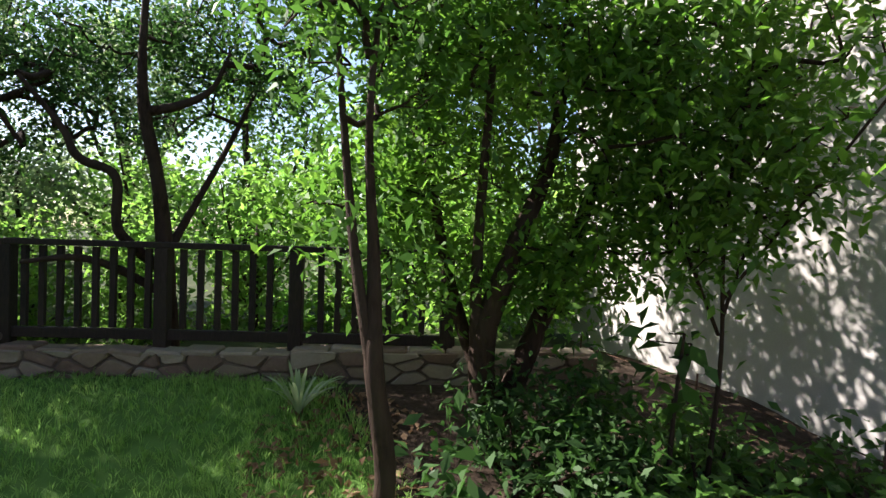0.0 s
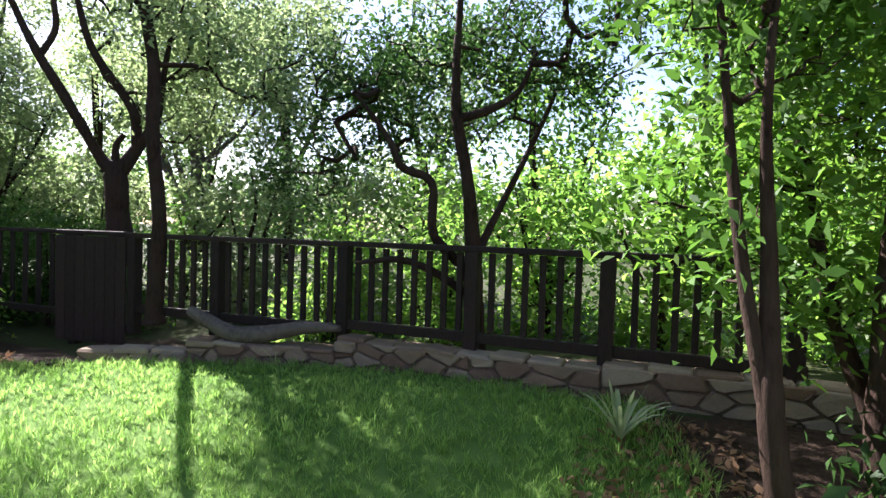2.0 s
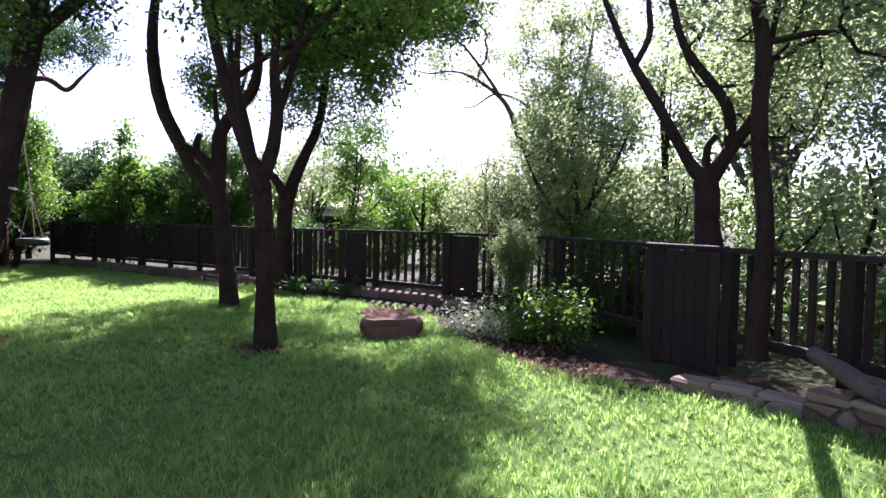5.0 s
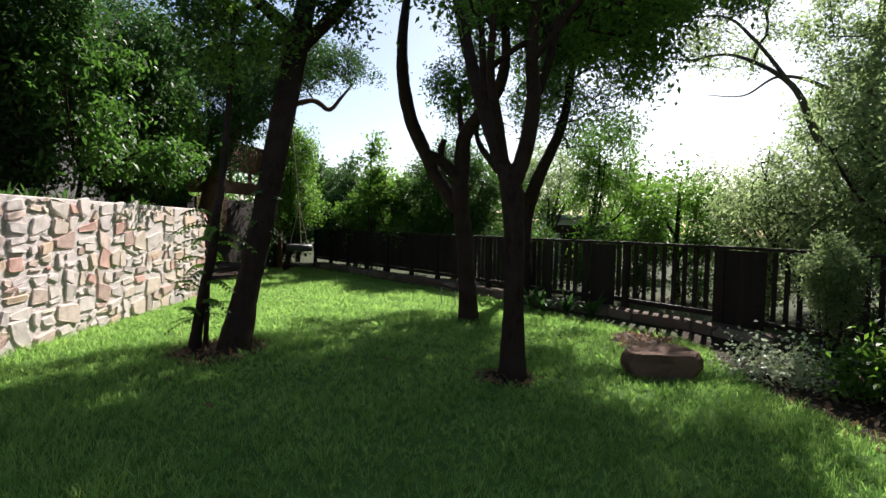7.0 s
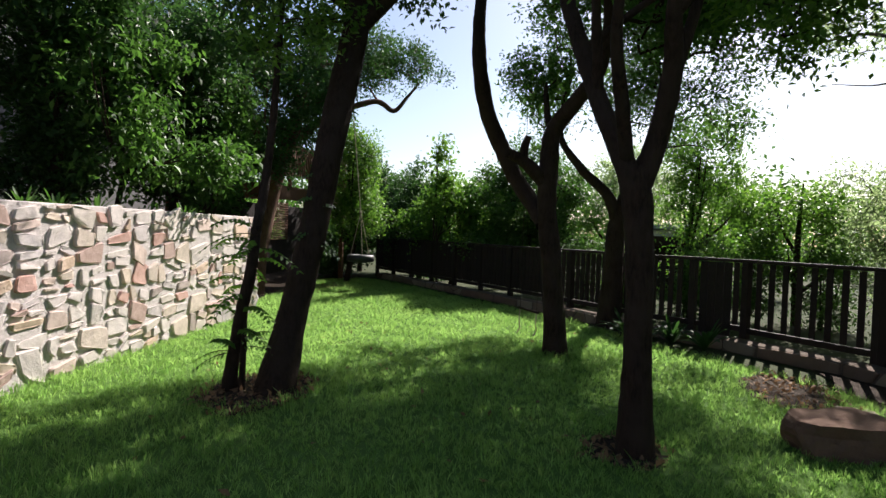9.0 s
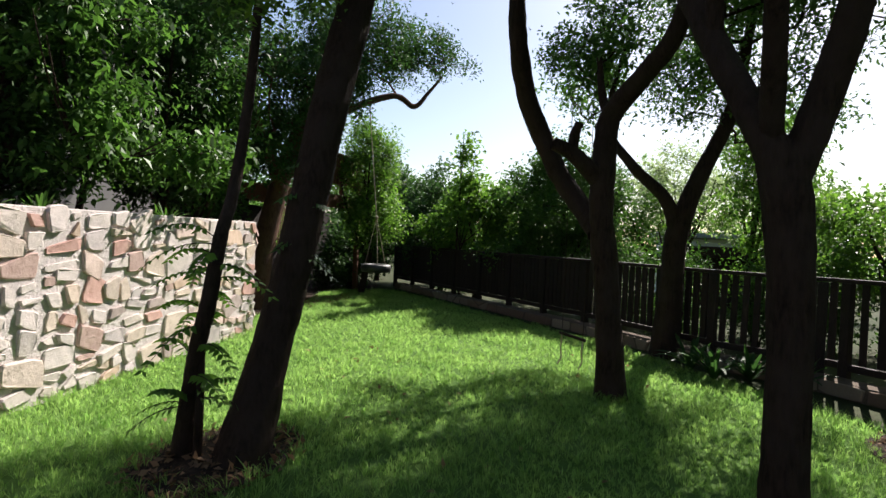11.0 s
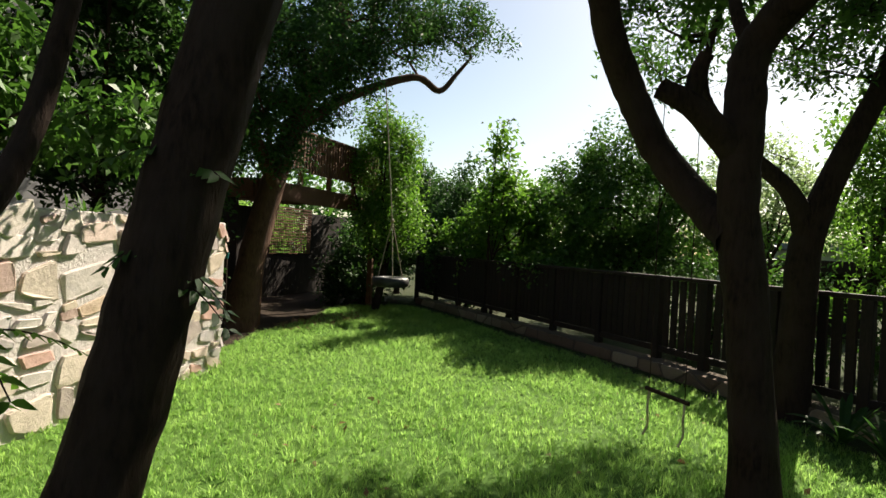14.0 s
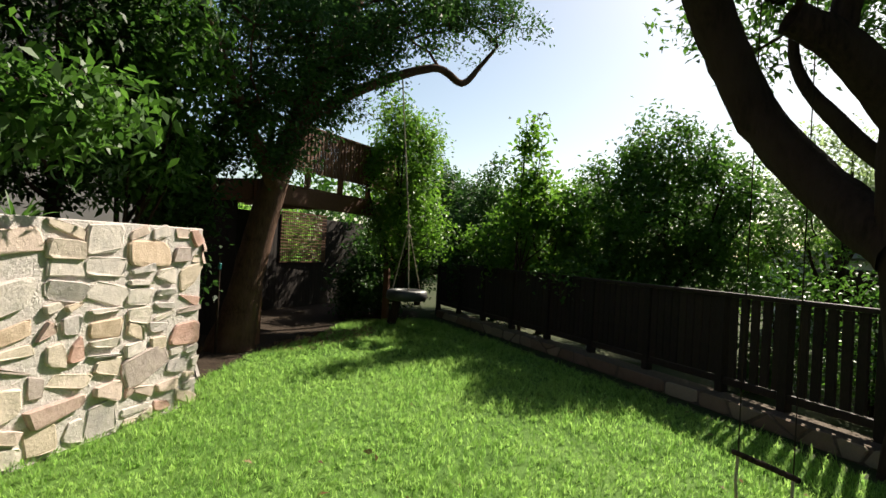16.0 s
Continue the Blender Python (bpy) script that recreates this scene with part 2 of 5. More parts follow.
def clump_centres(blobs, rng=RNG):
    """Clump places in ellipsoids (x, y, z, rx, ry, rz, count): more of them towards the shell, with gaps."""
    out = []
    for x, y, z, rx, ry, rz, n in blobs:
        d = rng.normal(size=(int(n), 3))
        d /= np.linalg.norm(d, axis=1)[:, None]
        lumps = 1 + 0.28 * np.sin(5 * d[:, 0] + x) * np.sin(4 * d[:, 1] + y) + 0.2 * np.sin(7 * d[:, 2] + 3 * d[:, 0])
        r = rng.uniform(0.25, 1.0, size=(int(n), 1)) ** 0.55 * lumps[:, None]
        place = np.array([x, y, z]) + d * r * np.array([rx, ry, rz])
        # boughs: clumps gather round some of their number, which leaves gaps between
        heads = place[:max(3, int(n) // 8)]
        near = heads[np.argmin(np.linalg.norm(place[:, None] - heads[None], axis=2), axis=1)]
        size = min(rx, ry, rz)
        out.append(near + (place - near) * 0.62 + rng.normal(size=place.shape) * 0.05 * size)
    return np.vstack(out)


def twigs(centres, lines, thick=0.012, rng=RNG):
    """Thin twigs that grow from the limbs from clump to clump, thicker where they carry more."""
    pts = np.vstack([l[len(l) // 4::2] for l in lines])[:, :3]
    n0 = len(pts)
    gap = np.min(np.linalg.norm(centres[:, None] - pts[None], axis=2), axis=1)
    order = np.argsort(gap)
    nodes = np.vstack([pts, centres[order]])
    parent = np.zeros(len(nodes), dtype=int)
    for k in range(n0, len(nodes)):
        d = nodes[:k] - nodes[k]
        cost = np.linalg.norm(d, axis=1) + 0.7 * np.maximum(0, d[:, 2])
        cost[:n0] *= 1.25
        parent[k] = np.argmin(cost)
    load = np.ones(len(nodes))
    for k in range(len(nodes) - 1, n0 - 1, -1):
        load[parent[k]] += load[k] * (parent[k] >= n0)
    verts, faces, c = [], [], 0
    for k in range(n0, len(nodes)):
        a, b = nodes[parent[k]], nodes[k]
        r = thick * 0.3 * math.sqrt(load[k])
        mid = (a + b) / 2 + rng.normal(size=3) * 0.1 * np.linalg.norm(b - a)
        v, f = tube(np.array([[*a, min(r * 1.15, 0.032)], [*mid, min(r, 0.03)], [*b, min(r * 0.8, 0.025)]]), 4, 0.0)
        verts.append(v)
        faces.append(f + c)
        c += len(v)
    return np.vstack(verts), np.vstack(faces)


def crown(parent, blobs, material, lines=(), per=40, length=0.085, width=0.04, spread=0.14, name="crown", droop=0.3, twig_every=1, bark=None, thick=0.012):
    c = clump_centres(blobs)
    v, f = leaves(c, spread, per, length, width, droop)
    ob = link_mesh(name, poly_mesh(name, v, f), material, parent)
    if lines:
        v, f = twigs(c[::twig_every], lines, thick)
        link_mesh("branchwork", poly_mesh("branchwork", v, f), bark or BARK, parent, kind="stuff")
    return ob


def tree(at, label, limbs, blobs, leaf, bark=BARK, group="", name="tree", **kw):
    """limbs: the first is the trunk; each a list of (x, y, z, r) relative to the base."""
    t = thing(name, at, label, "tree", group)
    lines = []
    for i, pts in enumerate(limbs):
        world_pts = [(at[0] + x, at[1] + y, at[2] + z, r) for x, y, z, r in pts]
        if i == 0:
            x, y, z, r = world_pts[0]
            world_pts = [(x, y, z - 0.12, r * 1.5), (x, y, z + 0.06, r * 1.15)] + world_pts[1:]
        _, line = limb("trunk" if i == 0 else "limb", world_pts, bark, t)
        lines.append(line)
    rel = [(at[0] + b[0], at[1] + b[1], at[2] + b[2], *b[3:]) for b in blobs]
    if rel:
        crown(t, rel, leaf, lines, bark=bark, **kw)
    return t


def shrub(name, at, label, blobs, leaf, stems=5, **kw):
    t = thing(name, at, label, "shrub")
    lines = []
    hi = max(b[2] for b in blobs)
    for i in range(stems):
        a = 2 * math.pi * i / stems + 0.4
        b = blobs[i % len(blobs)]
        _, line = limb("stem", [(at[0] + 0.05 * math.cos(a), at[1] + 0.05 * math.sin(a), at[2] - 0.05, 0.02),
                                (at[0] + b[0] * 0.5 + 0.12 * math.cos(a), at[1] + b[1] * 0.5 + 0.12 * math.sin(a), at[2] + hi * 0.5, 0.014),
                                (at[0] + b[0] + 0.2 * math.cos(a), at[1] + b[1] + 0.2 * math.sin(a), at[2] + hi * 1.05, 0.007)], BARK, t, 4, 6)
        lines.append(line)
    crown(t, [(at[0] + b[0], at[1] + b[1], at[2] + b[2], *b[3:]) for b in blobs], leaf, lines, name="foliage", thick=0.006, **kw)
    return t


# ---- ground ----
LAWN_EDGE = [(-0.9, 4.66), (-3.5, 4.5), (-5.0, 4.2), (-5.9, 3.75), (-7.0, 3.3), (-8.7, 2.9), (-11.4, 2.9), (-16.2, -0.6), (-22.5, -6.6), (-21.0, -8.0), (-18.6, -7.3), (-16.5, -7.1), (-14.8, -6.6), (-14.35, -6.0), (-8.4, -5.2), (3.5, -3.6), (2.2, 1.0), (0.2, 2.6)]
MULCH_BEDS = [(-9.45, -3.15, 0.75, 0.5), (-11.3, 2.2, 0.9, 0.45), (-8.9, 0.3, 0.35, 0.3)]


def rise(x, y):
    """Height of the ground: level lawn that climbs to the front ledge."""
    x = np.asarray(x, dtype=float)
    h = np.interp(x, [-7.6, -6.0, -4.5, -3.0], [0.0, 0.13, 0.21, 0.31])
    edge = np.interp(x, [-6.0, -5.0, -3.5, 1.3], [3.8, 4.25, 4.55, 4.75])
    s = np.clip((np.asarray(y) - edge + 1.9) / 1.8, 0, 1)
    return h * s * s * (3 - 2 * s)


def inside(px, py, poly):
    res = np.zeros(len(px), dtype=bool)
    for i in range(len(poly)):
        x1, y1 = poly[i - 1]
        x2, y2 = poly[i]
        res ^= ((y1 > py) != (y2 > py)) & (px < (x2 - x1) * (py - y1) / (y2 - y1 + 1e-12) + x1)
    return res


def sheet(name, xs, ys, material, label, lift=0.0, outline=None, bumpy=0.0):
    gx, gy = np.meshgrid(xs, ys)
    z = rise(gx, gy) + lift + bumpy * np.sin(gx * 2.3 + np.sin(gy * 1.7)) * np.sin(gy * 2.9)
    n, m = gx.shape
    i, j = np.meshgrid(np.arange(n - 1), np.arange(m - 1), indexing="ij")
    f = np.stack([i * m + j, i * m + j + 1, (i + 1) * m + j + 1, (i + 1) * m + j], -1).reshape(-1, 4)
    v = np.stack([gx.ravel(), gy.ravel(), z.ravel()], 1)
    if outline:
        c = v[f].mean(axis=1)
        f = f[inside(c[:, 0], c[:, 1], outline)]
        used = np.unique(f)
        back = np.zeros(len(v), dtype=int)
        back[used] = np.arange(len(used))
        v, f = v[used], back[f]
    return tagged(link_mesh(name, poly_mesh(name, v, f), material, None, label, "structure", True), category="ground")


far = np.array([30, 45, 70, 120, 250, 600.0])
EARTH = noise_material("weedy_earth", 9, (0.3, (0.028, 0.026, 0.013)), (0.5, (0.036, 0.055, 0.018)), (0.75, (0.065, 0.068, 0.03)), bump=0.8, distance=0.03, second=(0.5, (0.024, 0.038, 0.013), (0.06, 0.055, 0.032)))
sheet("ground", np.concatenate([-far[::-1] - 10, np.arange(-30, 8, 0.4), far]), np.concatenate([-far[::-1], np.arange(-14, 10, 0.4), far]), EARTH, "weedy brown and green earth round the garden", -0.012)
sheet("lawn", np.arange(-25, 4, 0.1), np.arange(-9, 5, 0.1), LAWN, "green lawn ground under the grass blades", 0.0, LAWN_EDGE)
MULCH_AREAS = [[(-5.8, 3.75), (-7.0, 3.25), (-8.7, 2.85), (-11.4, 2.85), (-13.2, 3.0), (-13.0, 3.7), (-10.9, 4.5), (-7.0, 4.3)], [(-0.95, 4.5), (0.15, 2.6), (2.2, 1.0), (3.8, 0.6), (1.9, 6.3), (1.4, 4.75)],
               [(-16.5, -7.2), (-18.6, -7.4), (-20.9, -8.1), (-22.4, -6.9), (-24, -7.6), (-24, -12), (-14.6, -12), (-14.4, -6.4)]]
for i, area in enumerate(MULCH_AREAS):
    lo, hi = np.min(area, axis=0), np.max(area, axis=0)
    sheet("mulch_bed_%d" % (i + 1), np.arange(lo[0], hi[0] + 0.1, 0.1), np.arange(lo[1], hi[1] + 0.1, 0.1), MULCH, "brown mulch and leaf litter in the planting bed", 0.006, area, 0.012)
for i, (x, y, rx, ry) in enumerate(MULCH_BEDS):
    ring = [(x + rx * math.cos(a) * (1 + 0.15 * math.sin(3 * a)), y + ry * math.sin(a)) for a in np.linspace(0, 2 * math.pi, 24, endpoint=False)]
    sheet("mulch_ring_%d" % (i + 1), np.arange(x - rx * 1.2, x + rx * 1.2, 0.05), np.arange(y - ry * 1.1, y + ry * 1.1, 0.05), MULCH, "ring of brown mulch at a tree's foot", 0.01, ring, 0.01)


# ---- fence ----
def fence_run(a, b, top, bottom, posts, gap=0.14, wide=0.05, label="dark-stained wooden picket fence with square posts and balusters", solid=(), post_foot=0.0, name="fence", deep=0.04):
    """One straight run from a to b with posts at the given fractions; solid: fractions (from, to) closed with boards."""
    t = thing(name, (*a, 0), label, "fence", "garden fence")
    a, b = Vector((*a, 0)), Vector((*b, 0))
    d = (b - a)
    length = d.length
    u = d.normalized()
    turn = math.degrees(math.atan2(u.y, u.x))
    part("top_rail", beam(a + Vector((0, 0, top - 0.025)), b + Vector((0, 0, top - 0.025)), 0.11, 0.05), FENCE_WOOD, t)
    part("bottom_rail", beam(a + Vector((0, 0, bottom + 0.045)), b + Vector((0, 0, bottom + 0.045)), 0.06, 0.085), FENCE_WOOD, t)
    stops = [f * length for f in posts]
    for s in stops:
        p = a + u * s
        bm = bmesh.new()
        box(bm, (p.x, p.y, (top - 0.052 + post_foot) / 2), (0.11, 0.11, top - 0.052 - post_foot), turn)
        part("post", bm, FENCE_WOOD, t)
    size = (wide, deep, top - bottom - 0.15)
    bm = bmesh.new()
    box(bm, (0, 0, 0), size, turn, 0.004)
    me = bpy.data.meshes.new("baluster")
    bm.to_mesh(me)
    bm.free()
    me.materials.append(FENCE_WOOD)
    n = int(length / gap)
    for i in range(1, n):
        s = i * length / n
        if min([abs(s - q) for q in stops] or [1]) < 0.085 or any(f * length <= s <= g * length for f, g in solid):
            continue
        p = a + u * s
        ob = new("baluster", me)
        ob.parent = t
        ob.location = Vector((p.x, p.y, (top + bottom) / 2 + 0.02)) - t.location
        ob.rotation_euler = (RNG.normal() * 0.006, RNG.normal() * 0.006, 0)
    for f, g in solid:
        k = max(1, round((g - f) * length / 0.13))
        for i in range(k):
            s = length * (f + (g - f) * (i + 0.5) / k)
            p = a + u * s + Vector((u.y, -u.x, 0)) * -0.045
            bm = bmesh.new()
            box(bm, (p.x, p.y, (top + bottom) / 2 - 0.09), ((g - f) * length / k - 0.006, 0.022, top - bottom + 0.06), turn, 0.004)
            part("board", bm, FENCE_WOOD, t)
    return t


fence_run((0.12, 4.89), (-3.53, 4.72), 1.385, 0.58, (0.02, 0.363, 0.66, 1.0), post_foot=0.4)
fence_run((-3.53, 4.72), (-6.15, 4.5), 1.38, 0.53, (0.55, 0.97), post_foot=0.3)
fence_run((-6.15, 4.5), (-7.05, 4.32), 1.39, 0.3, (), solid=((0.0, 1.0),), label="dark-stained boarded fence panel beside the picket runs")
fence_run((-7.4, 4.78), (-11.0, 4.47), 1.38, 0.33, (0.02, 0.62, 0.98), post_foot=-0.02, gap=0.235, wide=0.085, deep=0.02)
fence_run((-11.0, 4.47), (-12.6, 3.62), 1.38, 0.22, (0.95,), solid=((0.5, 0.9),), post_foot=-0.02, gap=0.2, wide=0.08, deep=0.02)
fence_run((-12.6, 3.62), (-14.03, 2.46), 1.38, 0.24, (0.0, 1.0), post_foot=-0.02, gap=0.185, wide=0.085, deep=0.025)
fence_run((-14.03, 2.46), (-15.0, 1.1), 1.38, 0.26, (0.5, 1.0), solid=((0.12, 0.42),), post_foot=-0.02, gap=0.15, wide=0.08)
fence_run((-15.0, 1.1), (-17.3, -0.75), 1.38, 0.27, (0.35, 0.7, 1.0), post_foot=-0.02, gap=0.15, wide=0.1)
fence_run((-17.3, -0.75), (-20.2, -3.4), 1.38, 0.27, (0.33, 0.66, 1.0), post_foot=-0.02, gap=0.13, wide=0.112)
fence_run((-20.2, -3.4), (-24.0, -7.0), 1.38, 0.27, (0.25, 0.5, 0.75, 1.0), post_foot=-0.02, gap=0.13, wide=0.115)


# ---- stone walls ----
def clip_poly(poly, point, normal):
    out = []
    for i in range(len(poly)):
        p, q = poly[i], poly[(i + 1) % len(poly)]
        dp, dq = (p - point) @ normal, (q - point) @ normal
        if dp <= 0:
            out.append(p)
        if dp * dq < 0:
            out.append(p + (q - p) * dp / (dp - dq))
    return out


def rubble(width, height, cell_w, cell_h, rng, joint=0.022):
    """Irregular stone outlines that fill width x height."""
    seeds = []
    rows = max(1, round(height / cell_h))
    for r in range(rows):
        cols = max(1, round(width / cell_w * rng.uniform(0.8, 1.2)))
        for c in range(cols):
            seeds.append(((c + 0.5 + rng.uniform(-0.42, 0.42)) * width / cols, (r + 0.5 + rng.uniform(-0.38, 0.38)) * height / rows))
    keep = rng.uniform(size=len(seeds)) > 0.22
    extra = rng.uniform(size=(len(seeds) // 7, 2)) * np.array([width, height])
    s = np.vstack([np.array(seeds)[keep], extra])
    k = np.array([cell_h / cell_w, 1.0])
    polys = []
    for i, p in enumerate(s):
        poly = [np.array(q) for q in ((0.0, 0.0), (width, 0.0), (width, height), (0.0, height))]
        near = np.argsort(np.sum(((s - p) * k) ** 2, axis=1))[1:16]
        for j in near:
            d = (s[j] - p) * k * k
            nrm = d / np.linalg.norm(d)
            poly = clip_poly(poly, (s[j] + p) / 2 - nrm * joint / 2, nrm)
            if len(poly) < 3:
                break
        if len(poly) >= 3:
            c = np.mean(poly, axis=0)
            # corners cut so that the stones look broken, not ruled
            cut = []
            for q in range(len(poly)):
                a, b, d = poly[q - 1], poly[q], poly[(q + 1) % len(poly)]
                cut += [b + (a - b) * rng.uniform(0.05, 0.2), b + (d - b) * rng.uniform(0.05, 0.2)]
            polys.append([c + (q - c) * rng.uniform(0.93, 1.0) for q in cut])
    return polys


def coursed(width, height, rng, big=(0.3, 0.8), tall=(0.17, 0.44), joint=(0.008, 0.04)):
    """Roughly squared stones of mixed sizes: the face is split again and again, and every piece is turned and worn a little."""
    stack, polys = [(0.0, 0.0, width, height)], []
    while stack:
        x, z, w, h = stack.pop()
        if w > rng.uniform(*big) and w > h * 1.2:
            s = w * rng.uniform(0.34, 0.66)
            stack += [(x, z, s, h), (x + s, z, w - s, h)]
        elif h > rng.uniform(*tall):
            s = h * rng.uniform(0.34, 0.66)
            stack += [(x, z, w, s), (x, z + s, w, h - s)]
        else:
            g = rng.uniform(*joint, size=4)
            c = np.array([x + w / 2, z + h / 2])
            quad = [np.array(p) for p in ((x + g[0], z + g[1]), (x + w - g[2], z + g[1]), (x + w - g[2], z + h - g[3]), (x + g[0], z + h - g[3]))]
            m = min(w, h)
            quad = [q + np.clip(rng.normal(size=2), -1.5, 1.5) * m * 0.17 for q in quad]
            a = rng.normal() * 0.16
            rot = np.array([[math.cos(a), -math.sin(a)], [math.sin(a), math.cos(a)]])
            quad = [c + rot @ (q - c) for q in quad]
            out = []
            for k in range(4):
                p, q, r = quad[k - 1], quad[k], quad[(k + 1) % 4]
                f = rng.uniform(0.05, 0.3, size=2)
                out += [q + (p - q) * f[0], q + ((p + r) / 2 - q) * f.mean() * 0.55, q + (r - q) * f[1]]
            polys.append(out)
    return polys


def stone_bmesh(poly, proud, rng, into=None):
    """One stone from an outline in (s, z): a face with chamfer and slightly uneven front."""
    bm = into if into is not None else bmesh.new()
    c = np.mean(poly, axis=0)
    tilt = rng.normal(size=2) * 0.035
    rings = []
    for k, (scale, out) in enumerate(((1.0, -0.02), (0.985, proud * 0.6), (0.91, proud))):
        ring = []
        for q in poly:
            w = c + (q - c) * scale
            h = out + (float((w - c) @ tilt) if k else 0) + (rng.normal() * 0.004 if k else 0)
            ring.append(bm.verts.new((w[0], h, w[1])))
        rings.append(ring)
    n = len(poly)
    for a, b in zip(rings, rings[1:]):
        for i in range(n):
            bm.faces.new((a[i], a[(i + 1) % n], b[(i + 1) % n], b[i]))
    bm.faces.new(rings[-1])
    return bm


def stone_face(parent, a, b, z0, z1, cell_w, cell_h, material, rng, proud=0.035, name="stone", parts=300, joint=0.022, squared=False):
    """Stones on the upright face from a to b; the face looks to the left of a->b."""
    a, b = Vector((*a, 0)), Vector((*b, 0))
    u = (b - a).normalized()
    nrm = Vector((-u.y, u.x, 0))
    m = Matrix((( u.x, nrm.x, 0, a.x), (u.y, nrm.y, 0, a.y), (0, 0, 1, z0), (0, 0, 0, 1)))
    rest = bmesh.new()
    shapes = coursed((b - a).length, z1 - z0, rng) if squared else rubble((b - a).length, z1 - z0, cell_w, cell_h, rng, joint)
    for i, poly in enumerate(shapes):
        depth = proud * rng.uniform(0.5, 1.4)
        if i < parts:
            bm = stone_bmesh(poly, depth, rng)
            bm.transform(m)
            bmesh.ops.recalc_face_normals(bm, faces=bm.faces[:])
            part(name, bm, material, parent)
        else:
            stone_bmesh(poly, depth, rng, rest)
    if rest.faces:
        rest.transform(m)
        bmesh.ops.recalc_face_normals(rest, faces=rest.faces[:])
        part("stones", rest, material, parent, kind="stuff")
    else:
        rest.free()


STONE_RNG = np.random.default_rng(3)
WALL_LINE = [(4.0, -3.75), (-8.3, -5.19), (-14.25, -6.0)]


def wall_core(name, a, b, thick, z0, z1, label, material=MORTAR):
    """A plain mortared core; a->b with its face to the right of the walk, thickness away from it."""
    a, b = Vector((*a, 0)), Vector((*b, 0))
    u = (b - a).normalized()
    nrm = Vector((-u.y, u.x, 0))
    bm = beam(a - nrm * thick / 2 + Vector((0, 0, (z0 + z1) / 2)), b - nrm * thick / 2 + Vector((0, 0, (z0 + z1) / 2)), thick, z1 - z0, 0.01)
    return tagged(part(name, bm, material, None, label, "structure"), category="wall")


# the retaining wall runs from the lawn's far end back past the start of the walk
w = wall_core("wall_retaining", WALL_LINE[2], WALL_LINE[1], 0.45, -0.2, 1.80, "tall rubble retaining wall of tan and rust stones in grey mortar")
stone_face(w, WALL_LINE[2], WALL_LINE[1], 0.0, 1.80, 0.25, 0.185, WALL_STONE, STONE_RNG, 0.027, squared=True)
stone_face(w, (WALL_LINE[2][0] + 0.06, WALL_LINE[2][1] - 0.45), (WALL_LINE[2][0], WALL_LINE[2][1]), 0.0, 1.80, 0.22, 0.2, WALL_STONE, STONE_RNG, 0.03, squared=True)
w2 = wall_core("wall_retaining_rear", WALL_LINE[1], WALL_LINE[0], 0.45, -0.2, 1.80, "rubble retaining wall going on behind the lawn")
stone_face(w2, WALL_LINE[1], WALL_LINE[0], 0.0, 1.80, 0.4, 0.28, WALL_STONE, STONE_RNG, 0.035, parts=60)

# bank of soil behind the retaining wall
bm = bmesh.new()
for poly in ([(4.0, -4.0), (-8.3, -5.45), (-14.1, -6.3), (-14.4, -12), (4.0, -12)],):
    f = bm.faces.new([bm.verts.new((x, y, 1.66)) for x, y in poly])
    r = bmesh.ops.extrude_face_region(bm, geom=[f])
    for v in r["geom"]:
        if isinstance(v, bmesh.types.BMVert):
            v.co.z = -0.2
bmesh.ops.recalc_face_normals(bm, faces=bm.faces[:])
tagged(part("bank", bm, MULCH, None, "dark planted soil bank behind the stone wall", "structure"), category="ground")

# low ledge under the front fence
LEDGE = [(1.3, 4.78), (-1.2, 4.66), (-3.5, 4.56), (-5.0, 4.25), (-5.95, 3.82)]
LEDGE_TOP = [0.55, 0.55, 0.46, 0.33, 0.19]
for i, (a, b) in enumerate(zip(LEDGE[1:], LEDGE)):
    z1 = (LEDGE_TOP[i] + LEDGE_TOP[i + 1]) / 2
    lw = wall_core("wall_ledge_%d" % (i + 1), b, a, 0.45 if i < 2 else 0.3, -0.2, z1 - 0.03, "low brown stone ledge below the picket fence", LEDGE_MORTAR)
    stone_face(lw, b, a, 0.0, z1, 0.24, 0.11, LEDGE_STONE, STONE_RNG, 0.03, joint=0.014)
    # cap stones
    u = Vector((b[0] - a[0], b[1] - a[1], 0))
    n = max(1, round(u.length / 0.3))
    nrm = Vector((-u.y, u.x, 0)).normalized()
    for k in range(n):
        p, q = Vector((*a, z1)) + u * ((k + 0.02) / n), Vector((*a, z1)) + u * ((k + 0.98) / n)
        off = nrm * (0.10 + STONE_RNG.uniform(-0.02, 0.02))
        part("cap_stone", beam(p + off + Vector((0, 0, STONE_RNG.uniform(-0.02, 0.012))), q + off + Vector((0, 0, STONE_RNG.uniform(-0.02, 0.012))), 0.22 + STONE_RNG.uniform(-0.04, 0.04), 0.045 + STONE_RNG.uniform(0, 0.02), 0.014), LEDGE_STONE, lw)
